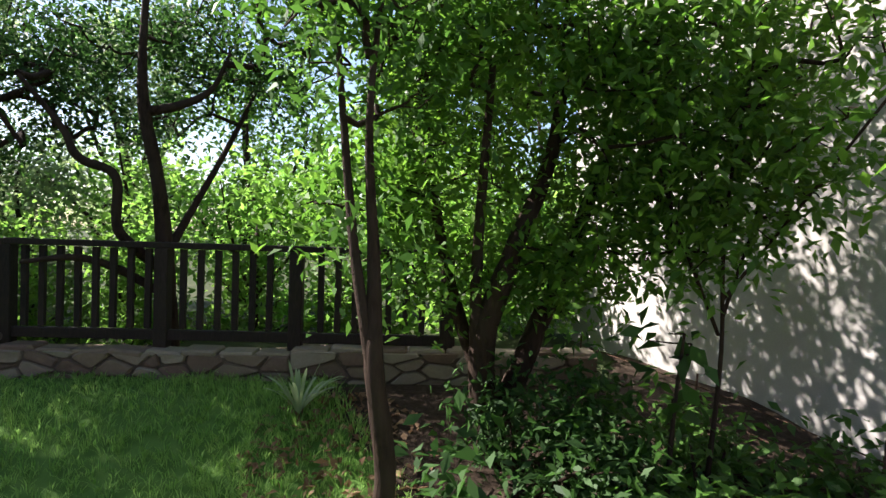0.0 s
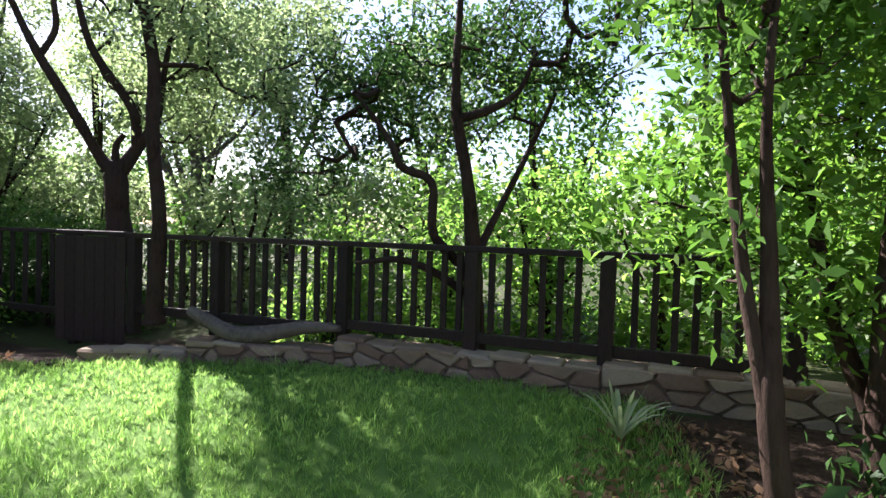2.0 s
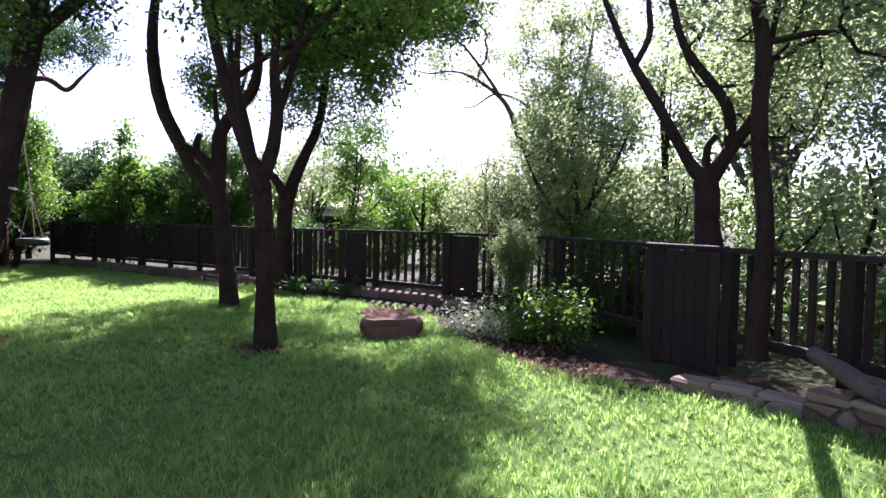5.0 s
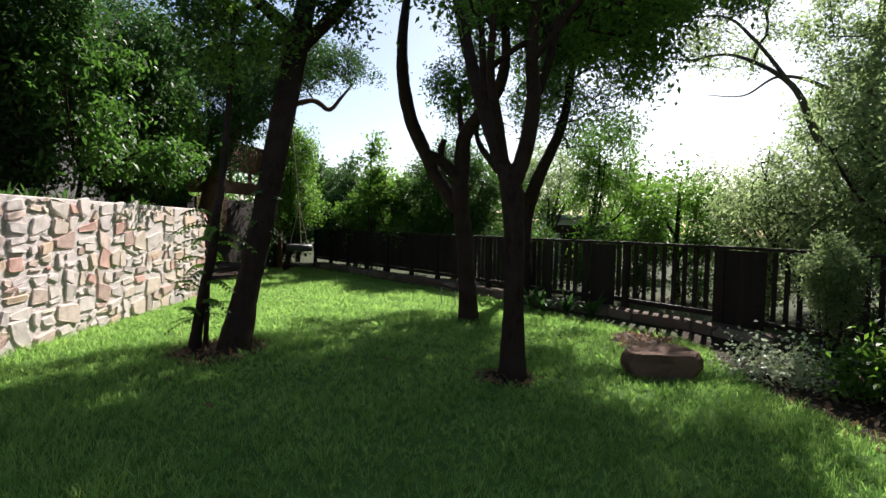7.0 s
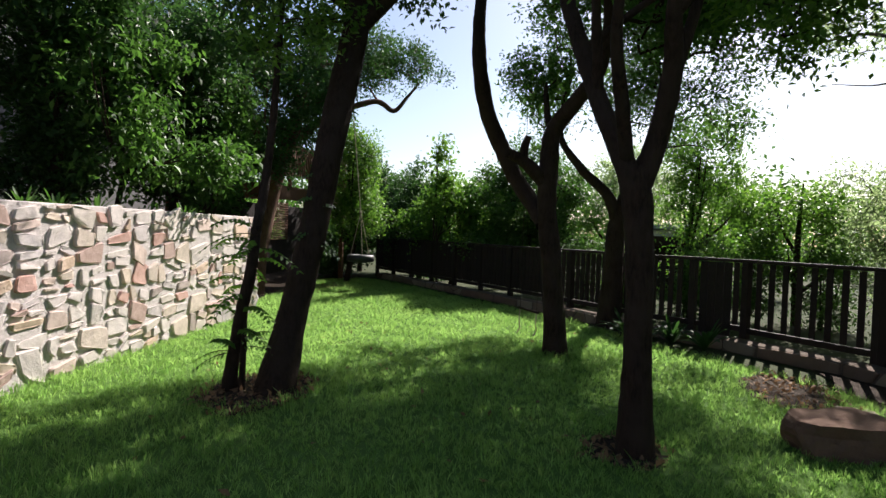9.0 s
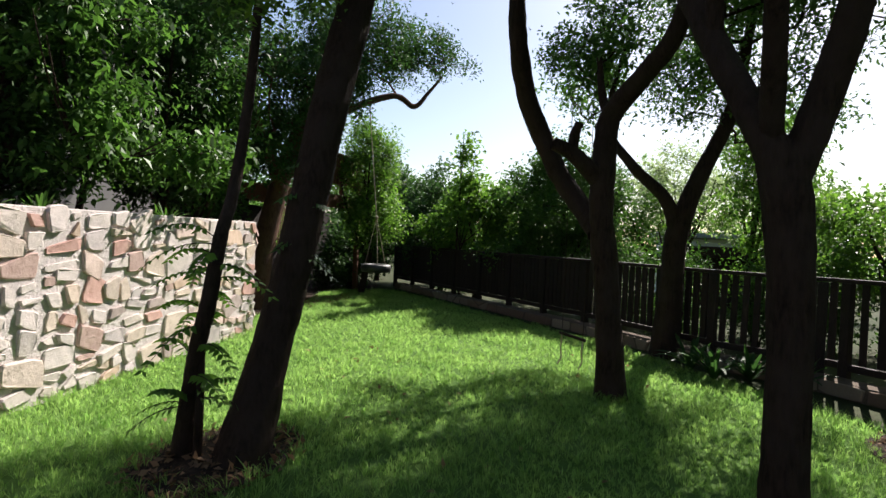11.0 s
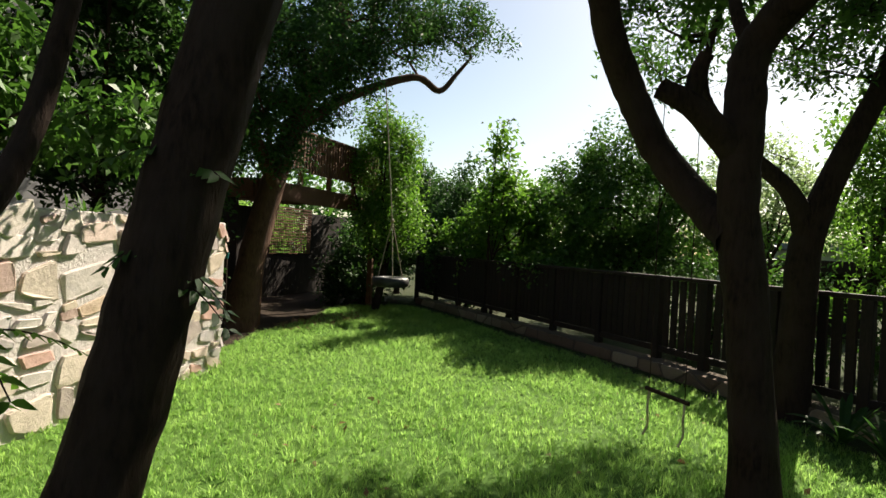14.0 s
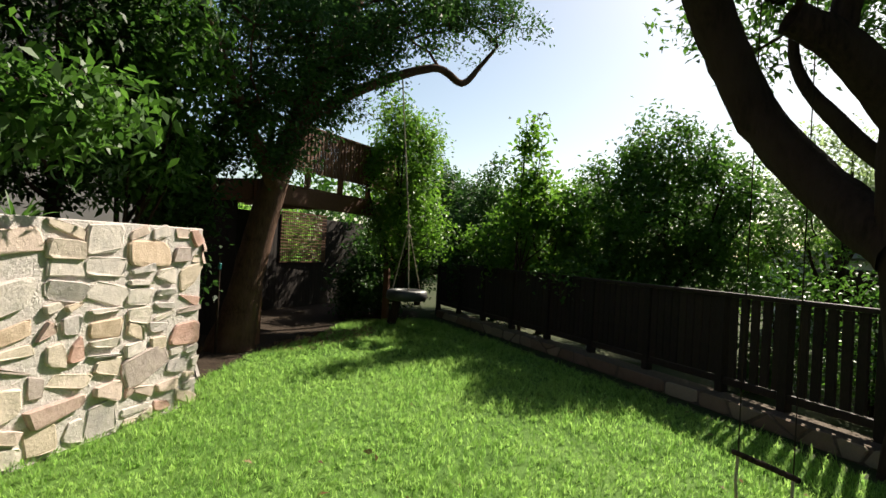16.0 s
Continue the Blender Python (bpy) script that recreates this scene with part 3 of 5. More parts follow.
# soil heaped between the ledge and the fence
back = [(1.3, 5.4), (-1.2, 5.35), (-3.5, 5.2), (-5.3, 5.0), (-7.3, 5.0)]
front = [(x, y + 0.12) for x, y in LEDGE[:4]] + [(-6.3, 3.9)]
rows_n, soil = 7, []
for k in range(5):
    for q in range(25 if k < 4 else 1):
        e = q / 25
        for r in range(rows_n):
            w = r / (rows_n - 1)
            ends = []
            for m in (k, min(k + 1, 4)):
                ends.append(np.array([front[m][0] * (1 - w) + back[m][0] * w, front[m][1] * (1 - w) + back[m][1] * w, LEDGE_TOP[m] - 0.035 - 0.09 * w - (0.12 if m == 4 else 0) * (1 - w)]))
            p = ends[0] * (1 - e) + ends[1] * e
            p[2] += 0.018 * math.sin(p[0] * 9 + p[1] * 5) + 0.012 * math.sin(p[0] * 23 - p[1] * 17)
            soil.append(p)
i, j = np.meshgrid(np.arange(len(soil) // rows_n - 1), np.arange(rows_n - 1), indexing="ij")
soil_faces = np.stack([i * rows_n + j, (i + 1) * rows_n + j, (i + 1) * rows_n + j + 1, i * rows_n + j + 1], -1).reshape(-1, 4)[:, ::-1]
tagged(link_mesh("ledge_soil", poly_mesh("ledge_soil", soil, soil_faces), MULCH, None, "brown soil and leaf litter behind the low ledge", "structure", True), category="ground")
# kerb under the back fence
KERB = [(-11.2, 3.9), (-12.5, 3.2), (-13.8, 2.1), (-14.85, 0.9), (-17.15, -1.0), (-20.05, -3.65), (-23.4, -6.8)]
for i, (a, b) in enumerate(zip(KERB, KERB[1:])):
    kw = wall_core("kerb_%d" % (i + 1), a, b, 0.34, -0.2, 0.17, "low brown kerb of stone and soil along the back fence", LEDGE_MORTAR)
    stone_face(kw, a, b, 0.0, 0.17, 0.4, 0.17, LEDGE_STONE, STONE_RNG, 0.02)


# ---- house walls ----
tagged(part("wall_house", beam((1.72, 7.1, 2.6), (4.1, -0.1, 2.6), 0.3, 5.6, 0.01), PLASTER, None, "pale rendered house wall dappled by leaf shade", "structure"), category="wall")
tagged(part("wall_neighbour", beam((6.0, -10.5, 3.4), (-18.9, -11.52, 3.4), 0.3, 5.6, 0.01), SHADED_GREY_PLASTER, None, "grey rendered house wall behind the planted bank, its colour darkened for shade", "structure"), category="wall")

# ---- trees on the lawn ----
LIMBS_A = [[(0.0, 0.03, -0.1, 0.181), (-0.0, -0.04, 0.84, 0.163), (-0.01, -0.11, 1.53, 0.167), (-0.01, -0.17, 2.0, 0.156), (-0.01, -0.16, 2.64, 0.136), (-0.01, -0.12, 3.06, 0.126), (0.31, 0.16, 3.39, 0.111), (0.63, 0.42, 3.68, 0.097), (0.84, 0.52, 4.12, 0.075), (1.04, 0.48, 4.76, 0.05)], [(-0.01, -0.21, 1.89, 0.139), (-0.43, -0.42, 2.22, 0.132), (-0.96, -0.81, 2.73, 0.138), (-1.48, -1.11, 3.44, 0.145), (-2.0, -1.43, 4.46, 0.145), (-2.52, -1.66, 5.61, 0.134), (-2.92, -1.62, 7.12, 0.11)], [(-0.01, -0.19, 2.36, 0.105), (0.17, -0.48, 2.63, 0.085), (0.26, -0.7, 2.74, 0.07)], [(0.16, -0.5, 2.66, 0.058), (0.2, -0.48, 2.84, 0.055), (0.24, -0.43, 2.96, 0.045)], [(-0.01, -0.12, 3.06, 0.069), (-0.12, -0.21, 3.3, 0.047), (-0.32, -0.27, 3.81, 0.031)]]
LIMBS_B = [[(-0.0, -0.0, -0.02, 0.129), (-0.0, -0.01, 0.67, 0.11), (-0.0, -0.02, 1.4, 0.103), (-0.01, -0.07, 1.99, 0.113), (-0.02, -0.18, 2.25, 0.082), (-0.24, -0.34, 2.68, 0.077), (-0.56, -0.51, 3.24, 0.073), (-0.88, -0.69, 3.91, 0.069), (-1.11, -0.95, 4.98, 0.045)], [(-0.01, -0.06, 1.99, 0.09), (0.01, 0.07, 2.42, 0.082), (0.21, 0.12, 2.82, 0.071), (0.41, 0.09, 3.18, 0.057), (0.62, 0.12, 3.71, 0.035)], [(-0.02, -0.14, 2.16, 0.059), (0.28, -0.22, 2.61, 0.052), (0.57, -0.29, 2.99, 0.041), (0.78, -0.26, 3.55, 0.025)]]
LIMBS_D = [[(0.01, -0.02, -0.06, 0.082), (-0.03, 0.04, 0.48, 0.068), (-0.08, 0.12, 0.94, 0.061), (-0.11, 0.17, 1.41, 0.055), (-0.13, 0.2, 2.22, 0.049), (-0.14, 0.22, 3.26, 0.044), (-0.14, 0.22, 4.39, 0.033)]]
LIMBS_E = [[(0.02, -0.04, 0.01, 0.172), (-0.04, 0.07, 0.59, 0.151), (-0.13, 0.24, 1.43, 0.149), (-0.2, 0.36, 2.22, 0.156), (-0.27, 0.49, 2.96, 0.165), (-0.34, 0.62, 3.82, 0.166), (-0.39, 0.72, 4.62, 0.148), (-0.46, 0.84, 5.64, 0.105)], [(-0.35, 0.64, 3.93, 0.111), (-0.17, 1.15, 4.26, 0.078), (-0.02, 1.71, 4.55, 0.047)], [(-0.35, 0.64, 4.04, 0.112), (-0.4, 0.1, 4.67, 0.08), (-0.44, -0.44, 5.2, 0.05)]]
LIMBS_T1 = [[(0.11, 0.05, -0.03, 0.088), (0.08, 0.03, 0.73, 0.086), (0.06, 0.03, 1.13, 0.07), (0.01, 0.0, 1.63, 0.055), (-0.09, -0.04, 2.17, 0.051), (-0.11, -0.05, 2.62, 0.036), (-0.09, -0.04, 3.3, 0.027)], [(0.07, 0.03, 0.83, 0.05), (-0.16, -0.07, 1.05, 0.045), (-0.26, -0.12, 1.22, 0.04), (-0.28, -0.12, 1.62, 0.038), (-0.52, -0.23, 1.75, 0.036), (-0.63, -0.28, 1.99, 0.026), (-0.9, -0.4, 2.37, 0.016)], [(-0.09, -0.04, 2.17, 0.046), (0.17, 0.07, 2.26, 0.036), (0.39, 0.17, 2.43, 0.026), (0.52, 0.23, 2.76, 0.016)], [(0.08, 0.03, 0.63, 0.04), (-0.25, -0.11, 0.85, 0.035), (-0.52, -0.23, 0.94, 0.03), (-0.87, -0.38, 0.9, 0.018)], [(0.11, 0.05, 1.04, 0.04), (0.18, 0.41, 1.46, 0.032), (0.37, 0.82, 2.16, 0.026), (0.51, 1.1, 2.73, 0.018)]]
LIMBS_T2 = [[(-0.03, -0.03, 1.11, 0.141), (-0.05, -0.06, 1.58, 0.134), (-0.07, -0.09, 2.04, 0.128), (-0.17, -0.2, 2.22, 0.083), (-0.4, -0.47, 2.87, 0.072), (-0.56, -0.66, 3.3, 0.06), (-0.66, -0.79, 3.64, 0.047), (-0.78, -0.92, 4.09, 0.038), (-0.94, -1.11, 4.8, 0.022)], [(-0.55, -0.66, 3.26, 0.047), (-0.46, -0.54, 3.6, 0.044), (-0.47, -0.56, 4.02, 0.034), (-0.44, -0.52, 4.66, 0.018)], [(-0.04, -0.05, 2.07, 0.096), (0.09, 0.11, 2.41, 0.084), (0.35, 0.1, 2.65, 0.069), (0.46, 0.08, 3.02, 0.05), (0.6, 0.09, 3.65, 0.029)], [(0.07, 0.08, 2.37, 0.077), (0.03, 0.04, 2.81, 0.071), (-0.22, -0.26, 3.4, 0.056), (-0.32, -0.38, 3.93, 0.041), (-0.41, -0.48, 4.64, 0.021)], [(-0.07, -0.08, 2.04, 0.058), (-0.07, -0.08, 2.36, 0.048), (-0.02, -0.02, 2.5, 0.039)]]
LIMBS_T2b = [[(-0.04, -0.05, 0.32, 0.08), (-0.02, -0.02, 1.23, 0.073), (-0.07, -0.08, 2.14, 0.067), (-0.07, -0.08, 2.85, 0.062), (-0.15, -0.18, 3.56, 0.051), (-0.22, -0.26, 4.26, 0.033)]]

LIMBS_A[1] = [(0.0, -0.18, 1.8, 0.13), (-0.35, -0.38, 2.08, 0.125), (-0.55, -0.68, 2.5, 0.12), (-0.5, -0.9, 2.95, 0.12), (-0.3, -1.07, 3.35, 0.115), (0.0, -1.16, 3.9, 0.105), (0.0, -1.2, 4.6, 0.09), (-0.3, -1.2, 5.4, 0.07), (-0.7, -1.2, 6.4, 0.04)]
LIMBS_E[0] = [(0, 0, 0, 0.175), (-0.28, 0.03, 0.8, 0.155), (-0.4, 0.16, 1.6, 0.15), (-0.62, 0.22, 2.5, 0.155), (-1.0, 0.25, 3.5, 0.16), (-1.2, 0.36, 4.5, 0.14), (-1.5, 0.5, 5.6, 0.1)]
LIMBS_E[1] = [(-1.1, 0.3, 3.9, 0.1), (-1.0, 0.9, 4.4, 0.08), (-0.8, 1.6, 5.0, 0.05)]
LIMBS_E[2] = [(-1.15, 0.3, 4.1, 0.1), (-1.2, -0.4, 4.7, 0.08), (-1.1, -1.0, 5.3, 0.05)]
LIMBS_D[0] = [(0, 0, 0, 0.07), (0.05, 0.07, 0.4, 0.062), (0.1, 0.17, 0.8, 0.058), (0.1, 0.26, 1.2, 0.055), (-0.05, 0.22, 1.6, 0.05), (-0.3, 0.15, 2.0, 0.046), (-0.5, 0.12, 2.8, 0.04), (-0.6, 0.12, 3.8, 0.03), (-0.7, 0.12, 4.6, 0.015)]
LIMBS_A[0] = [(x, y, z, r * (0.86 if z < 2.2 else 0.95)) for x, y, z, r in LIMBS_A[0]]
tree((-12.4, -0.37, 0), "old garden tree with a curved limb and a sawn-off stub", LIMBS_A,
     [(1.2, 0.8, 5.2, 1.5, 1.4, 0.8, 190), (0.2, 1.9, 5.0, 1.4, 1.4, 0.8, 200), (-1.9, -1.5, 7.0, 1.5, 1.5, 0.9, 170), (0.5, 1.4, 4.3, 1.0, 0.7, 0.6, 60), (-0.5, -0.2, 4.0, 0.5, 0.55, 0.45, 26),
      # the last two masses are out of view, added to shade the lawn
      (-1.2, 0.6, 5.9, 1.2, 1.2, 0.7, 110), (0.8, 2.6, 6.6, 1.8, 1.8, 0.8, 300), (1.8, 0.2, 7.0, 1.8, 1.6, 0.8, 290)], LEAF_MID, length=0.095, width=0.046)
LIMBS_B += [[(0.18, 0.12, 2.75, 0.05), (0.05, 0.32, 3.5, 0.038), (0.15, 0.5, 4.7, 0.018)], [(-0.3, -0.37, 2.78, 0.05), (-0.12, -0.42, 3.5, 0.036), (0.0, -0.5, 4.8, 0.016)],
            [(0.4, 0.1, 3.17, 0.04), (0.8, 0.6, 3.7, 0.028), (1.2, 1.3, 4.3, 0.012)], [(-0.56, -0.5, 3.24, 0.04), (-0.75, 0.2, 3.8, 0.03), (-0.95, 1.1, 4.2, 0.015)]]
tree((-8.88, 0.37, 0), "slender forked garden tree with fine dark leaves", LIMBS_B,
     # the mass at 6.3 m is an unseen canopy added for lawn shade
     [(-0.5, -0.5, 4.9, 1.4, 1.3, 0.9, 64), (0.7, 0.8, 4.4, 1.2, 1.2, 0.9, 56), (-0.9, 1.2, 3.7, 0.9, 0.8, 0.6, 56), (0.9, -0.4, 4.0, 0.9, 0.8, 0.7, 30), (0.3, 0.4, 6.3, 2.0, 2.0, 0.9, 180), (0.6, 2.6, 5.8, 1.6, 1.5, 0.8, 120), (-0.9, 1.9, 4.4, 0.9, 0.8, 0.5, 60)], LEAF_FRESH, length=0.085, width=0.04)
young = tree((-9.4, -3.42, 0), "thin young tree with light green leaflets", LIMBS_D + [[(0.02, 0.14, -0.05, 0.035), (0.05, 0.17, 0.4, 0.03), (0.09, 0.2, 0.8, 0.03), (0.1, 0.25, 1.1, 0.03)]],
     [(-0.3, 0.3, 4.2, 0.9, 0.7, 0.9, 60)], LEAF_FRESH, length=0.09, width=0.042)


def leaf_spray(parent, start, angle, length, rise_by, material, pairs=8, leaf=0.075):
    """A feathered spray: an arching stalk with two rows of leaflets."""
    t = np.linspace(0, 1, 8)
    line = np.stack([start[0] + length * t * math.cos(angle), start[1] + length * t * math.sin(angle), start[2] + rise_by * t - 0.55 * length * t * t, 0.005 - 0.003 * t], 1)
    v, f = tube(line, 5, 0.0)
    stalk = link_mesh("leaf_stalk", poly_mesh("leaf_stalk", v, f), BARK, parent)
    verts, faces = [], []
    for k in range(pairs):
        s = 0.25 + 0.75 * k / (pairs - 1)
        p = np.array([np.interp(s, t, line[:, q]) for q in range(3)])
        for side in (-1, 1):
            d = np.array([math.cos(angle + side * 1.15), math.sin(angle + side * 1.15), -0.25])
            w = np.array([-d[1], d[0], side * 0.9 + 0.3 * math.sin(7 * k + angle)])
            l = leaf * (1.1 - 0.4 * s)
            n = len(verts)
            fall = np.array([0, 0, -0.12 * l])
            verts += [p, p + d * l * 0.22 + w * l * 0.15, p + d * l * 0.5 + w * l * 0.2, p + d * l * 0.78 + w * l * 0.12 + fall, p + d * l * 1.08 + fall * 2,
                      p + d * l * 0.78 - w * l * 0.12 + fall, p + d * l * 0.5 - w * l * 0.2, p + d * l * 0.22 - w * l * 0.15, p + d * l * 0.5 + fall]
            faces += [(n, n + 1, n + 2, n + 8), (n + 8, n + 2, n + 3, n + 4), (n + 8, n + 4, n + 5, n + 6), (n, n + 8, n + 6, n + 7)]
    link_mesh("frond", poly_mesh("frond", verts, faces), material, stalk, kind="stuff")


def trunk_at(line, z):
    """The trunk's middle at height z."""
    zs = [p[2] for p in line]
    return float(np.interp(z, zs, [p[0] for p in line])), float(np.interp(z, zs, [p[1] for p in line]))


SPRAY_RNG = np.random.default_rng(14)
for k in range(22):
    z = SPRAY_RNG.uniform(0.35, 1.7)
    leaf_spray(young, (-9.33 + SPRAY_RNG.normal() * 0.03, -3.4 + 0.16 * z, z), SPRAY_RNG.uniform(0, 6.28), SPRAY_RNG.uniform(0.3, 0.6), SPRAY_RNG.uniform(0.05, 0.35), LEAF_FRESH)
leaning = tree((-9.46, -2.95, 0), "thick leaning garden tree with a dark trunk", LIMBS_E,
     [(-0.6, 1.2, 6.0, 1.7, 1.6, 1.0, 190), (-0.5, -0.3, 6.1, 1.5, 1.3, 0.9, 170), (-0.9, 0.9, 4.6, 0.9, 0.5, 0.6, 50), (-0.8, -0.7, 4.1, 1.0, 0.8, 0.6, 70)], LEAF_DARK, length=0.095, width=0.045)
# young shoots sprouting from the leaning trunk
for k in range(6):
    z = SPRAY_RNG.uniform(1.5, 2.4)
    x, y = trunk_at(LIMBS_E[0], z)
    leaf_spray(leaning, (-9.46 + x, -2.95 + y, z), SPRAY_RNG.uniform(-0.6, 2.6), SPRAY_RNG.uniform(0.2, 0.32), SPRAY_RNG.uniform(-0.12, 0.12), LEAF_MID, 6, 0.085)
tree((-15.3, 0.5, 0), "forked tree in front of the back fence",
     [[(0, 0, 0, 0.2), (0.02, 0.05, 1.2, 0.17), (0.0, 0.1, 1.9, 0.17), (0.0, 0.35, 2.7, 0.13), (-0.1, 0.8, 3.8, 0.1), (0.0, 1.0, 5.2, 0.06)],
      [(0, 0.1, 1.9, 0.13), (0.1, -0.1, 2.4, 0.1), (0.1, -0.6, 2.9, 0.08), (0, -1.0, 3.6, 0.05), (-0.2, -0.8, 4.8, 0.03)]],
     # masses above 5.7 m: mostly unseen canopy, set on sun rays to shade the foreground
     [(0.2, 1.2, 4.6, 1.2, 1.4, 1.0, 84), (0.0, 0.3, 4.1, 0.8, 0.8, 0.6, 24), (0.8, 1.6, 6.2, 1.6, 1.6, 0.8, 170), (-0.5, -0.5, 5.7, 1.3, 1.2, 0.8, 100), (-0.8, 1.7, 3.6, 1.0, 1.0, 0.6, 40), (-0.5, 1.4, 7.2, 1.9, 1.7, 0.8, 270), (-2.0, 0.5, 4.9, 1.2, 1.1, 0.7, 80), (-3.4, 1.0, 6.5, 1.7, 1.5, 0.8, 130), (2.3, 2.7, 5.8, 1.6, 1.3, 0.6, 290), (-1.6, 1.5, 6.8, 1.7, 1.4, 0.7, 230), (-1.7, -0.6, 8.0, 2.2, 1.5, 0.7, 330), (0.3, 0.4, 8.0, 2.0, 1.6, 0.7, 260), (-1.2, -1.3, 4.3, 1.2, 1.0, 0.7, 44), (0.2, -1.6, 4.6, 0.9, 0.7, 0.5, 30)], LEAF_MID, length=0.09, width=0.042)
tree((-16.8, -7.7, 0), "large leaning tree with a reddish trunk beside the deck",
     [[(0, 0, 0, 0.33), (-0.15, 0.06, 0.8, 0.26), (-0.3, 0.12, 1.6, 0.23), (-0.62, 0.3, 3.0, 0.21), (-1.1, 0.6, 4.5, 0.17), (-1.6, 1.0, 6.1, 0.13)],
      [(-0.85, 0.45, 3.7, 0.12), (-2.1, 0.9, 4.6, 0.1), (-3.3, 1.8, 5.3, 0.08), (-3.9, 2.2, 5.15, 0.07), (-4.2, 2.5, 5.6, 0.05), (-4.3, 2.8, 6.0, 0.03)],
      [(-0.3, 0.4, 2.6, 0.12), (0.8, 0.6, 3.6, 0.09), (2.0, 1.0, 4.4, 0.06)]],
     # the mass at (0.9, -2.0, 6.4) is added only to shade the neighbour wall
     [(-2.1, 1.4, 6.2, 1.7, 1.7, 1.0, 330), (-1.2, 1.1, 5.2, 1.3, 1.0, 0.8, 150), (0.1, 0.4, 4.8, 1.6, 1.3, 1.1, 240), (-3.6, 2.6, 6.5, 0.9, 1.1, 0.6, 90), (0.2, 0.5, 3.4, 1.1, 0.8, 0.7, 110), (-1.1, -2.2, 6.0, 2.0, 1.8, 1.1, 200), (0.9, -2.0, 6.4, 1.8, 1.5, 0.9, 160), (-1.3, 0.6, 4.4, 1.0, 0.8, 0.8, 90)], LEAF_DARK, BARK_RED, length=0.1, width=0.045)

# ---- trees at the front fence ----
tree((-2.45, 4.95, 0.3), "dark gnarled tree growing against the picket fence", LIMBS_T1,
     # the last two masses hang above the view; the top one is added to shade the house wall
     [(-0.6, 0.6, 2.8, 1.3, 0.8, 0.8, 150), (0.6, 0.8, 3.2, 1.2, 0.8, 0.9, 120), (-1.6, 0.5, 2.5, 0.9, 0.7, 0.8, 64), (-2.2, 0.6, 1.8, 0.8, 0.6, 0.6, 36), (1.9, 0.1, 4.3, 1.3, 0.9, 0.7, 44), (0.2, -0.5, 5.7, 1.9, 2.2, 0.8, 70)], LEAF_DARK, length=0.065, width=0.036)
LIMBS_T2 = [[(x, y, z, r * (0.78 if z > 2.1 else 0.95)) for x, y, z, r in points] for points in LIMBS_T2]
tree((-6.7, 4.85, 0), "forked grey-green tree behind the fence", LIMBS_T2,
     # the two masses above 5 m are added overhead, out of view, as lawn shade
     [(-0.6, 0.6, 3.9, 1.3, 1.1, 1.0, 120), (0.6, 0.6, 4.1, 1.0, 1.0, 0.9, 90), (-1.2, 0.0, 5.4, 1.5, 1.3, 0.7, 110), (-2.1, -0.4, 5.3, 1.3, 1.2, 0.6, 130), (0.0, 0.7, 3.0, 1.0, 0.7, 0.6, 70)], LEAF_GREY, BARK, length=0.07, width=0.032)
tree((-5.65, 4.5, 0.25), "straight slim tree trunk beside the fence", LIMBS_T2b,
     [(0.0, 0.4, 3.8, 1.2, 1.1, 0.8, 80), (0.9, 0.6, 3.0, 0.9, 0.7, 0.7, 50)], LEAF_GREY, length=0.07, width=0.035)


# ---- hedges and trees beyond the fence ----
def leafy_tree(at, label, h, blobs, leaf, girth=0.09, limbs=6, seed=0, bark=BARK, **kw):
    """A tree whose limbs fan out from a wavy trunk into its leaf masses."""
    rng = np.random.default_rng(seed + int(abs(at[0] * 31 + at[1] * 17)))
    w = rng.normal(size=4) * 0.12
    ls = [[(0, 0, 0, girth), (w[0], w[1], h * 0.35, girth * 0.8), (w[2], w[3], h * 0.7, girth * 0.5), (w[2] + w[0], w[3], h * 0.95, girth * 0.2)]]
    for i in range(limbs):
        b = blobs[i % len(blobs)]
        d = rng.normal(size=3)
        d /= np.linalg.norm(d)
        tip = (b[0] + d[0] * b[3] * 0.85, b[1] + d[1] * b[4] * 0.85, b[2] + d[2] * b[5] * 0.45)
        z = min(h * rng.uniform(0.2, 0.5), tip[2] * 0.62)
        ls.append([(w[0] * z / h, w[1] * z / h, z, girth * 0.5), (tip[0] * 0.62, tip[1] * 0.62, z + (tip[2] - z) * 0.5, girth * 0.33), (*tip, girth * 0.12)])
    return tree(at, label, ls, blobs, leaf, bark, **kw)


leafy_tree((-20.8, -1.4, 0), "dense rounded evergreen beyond the back fence", 3.6, [(0, 0, 2.75, 1.2, 1.65, 1.5, 520), (0, -0.1, 1.3, 1.2, 1.8, 1.0, 240)], LEAF_MID, length=0.11, width=0.052)
leafy_tree((-21.2, 1.2, 0), "sparse evergreen beyond the back fence", 2.6, [(0, -0.6, 1.8, 1.0, 0.9, 1.0, 110)], LEAF_FRESH)
leafy_tree((-22.2, -3.9, 0), "broad-leaved shrub tree behind the back fence", 3.2, [(0, 0.2, 2.0, 1.0, 1.8, 1.4, 400)], LEAF_FRESH, length=0.13, width=0.065)
leafy_tree((-21.0, -4.1, 0), "tall leafy sapling rising over the fence", 4.6, [(0, 0, 4.15, 0.32, 0.32, 0.5, 16), (0, 0.05, 3.3, 0.5, 0.5, 0.6, 30), (0, 0.2, 2.4, 0.7, 0.7, 0.5, 36)], LEAF_FRESH, 0.035, length=0.15, width=0.08, per=20)
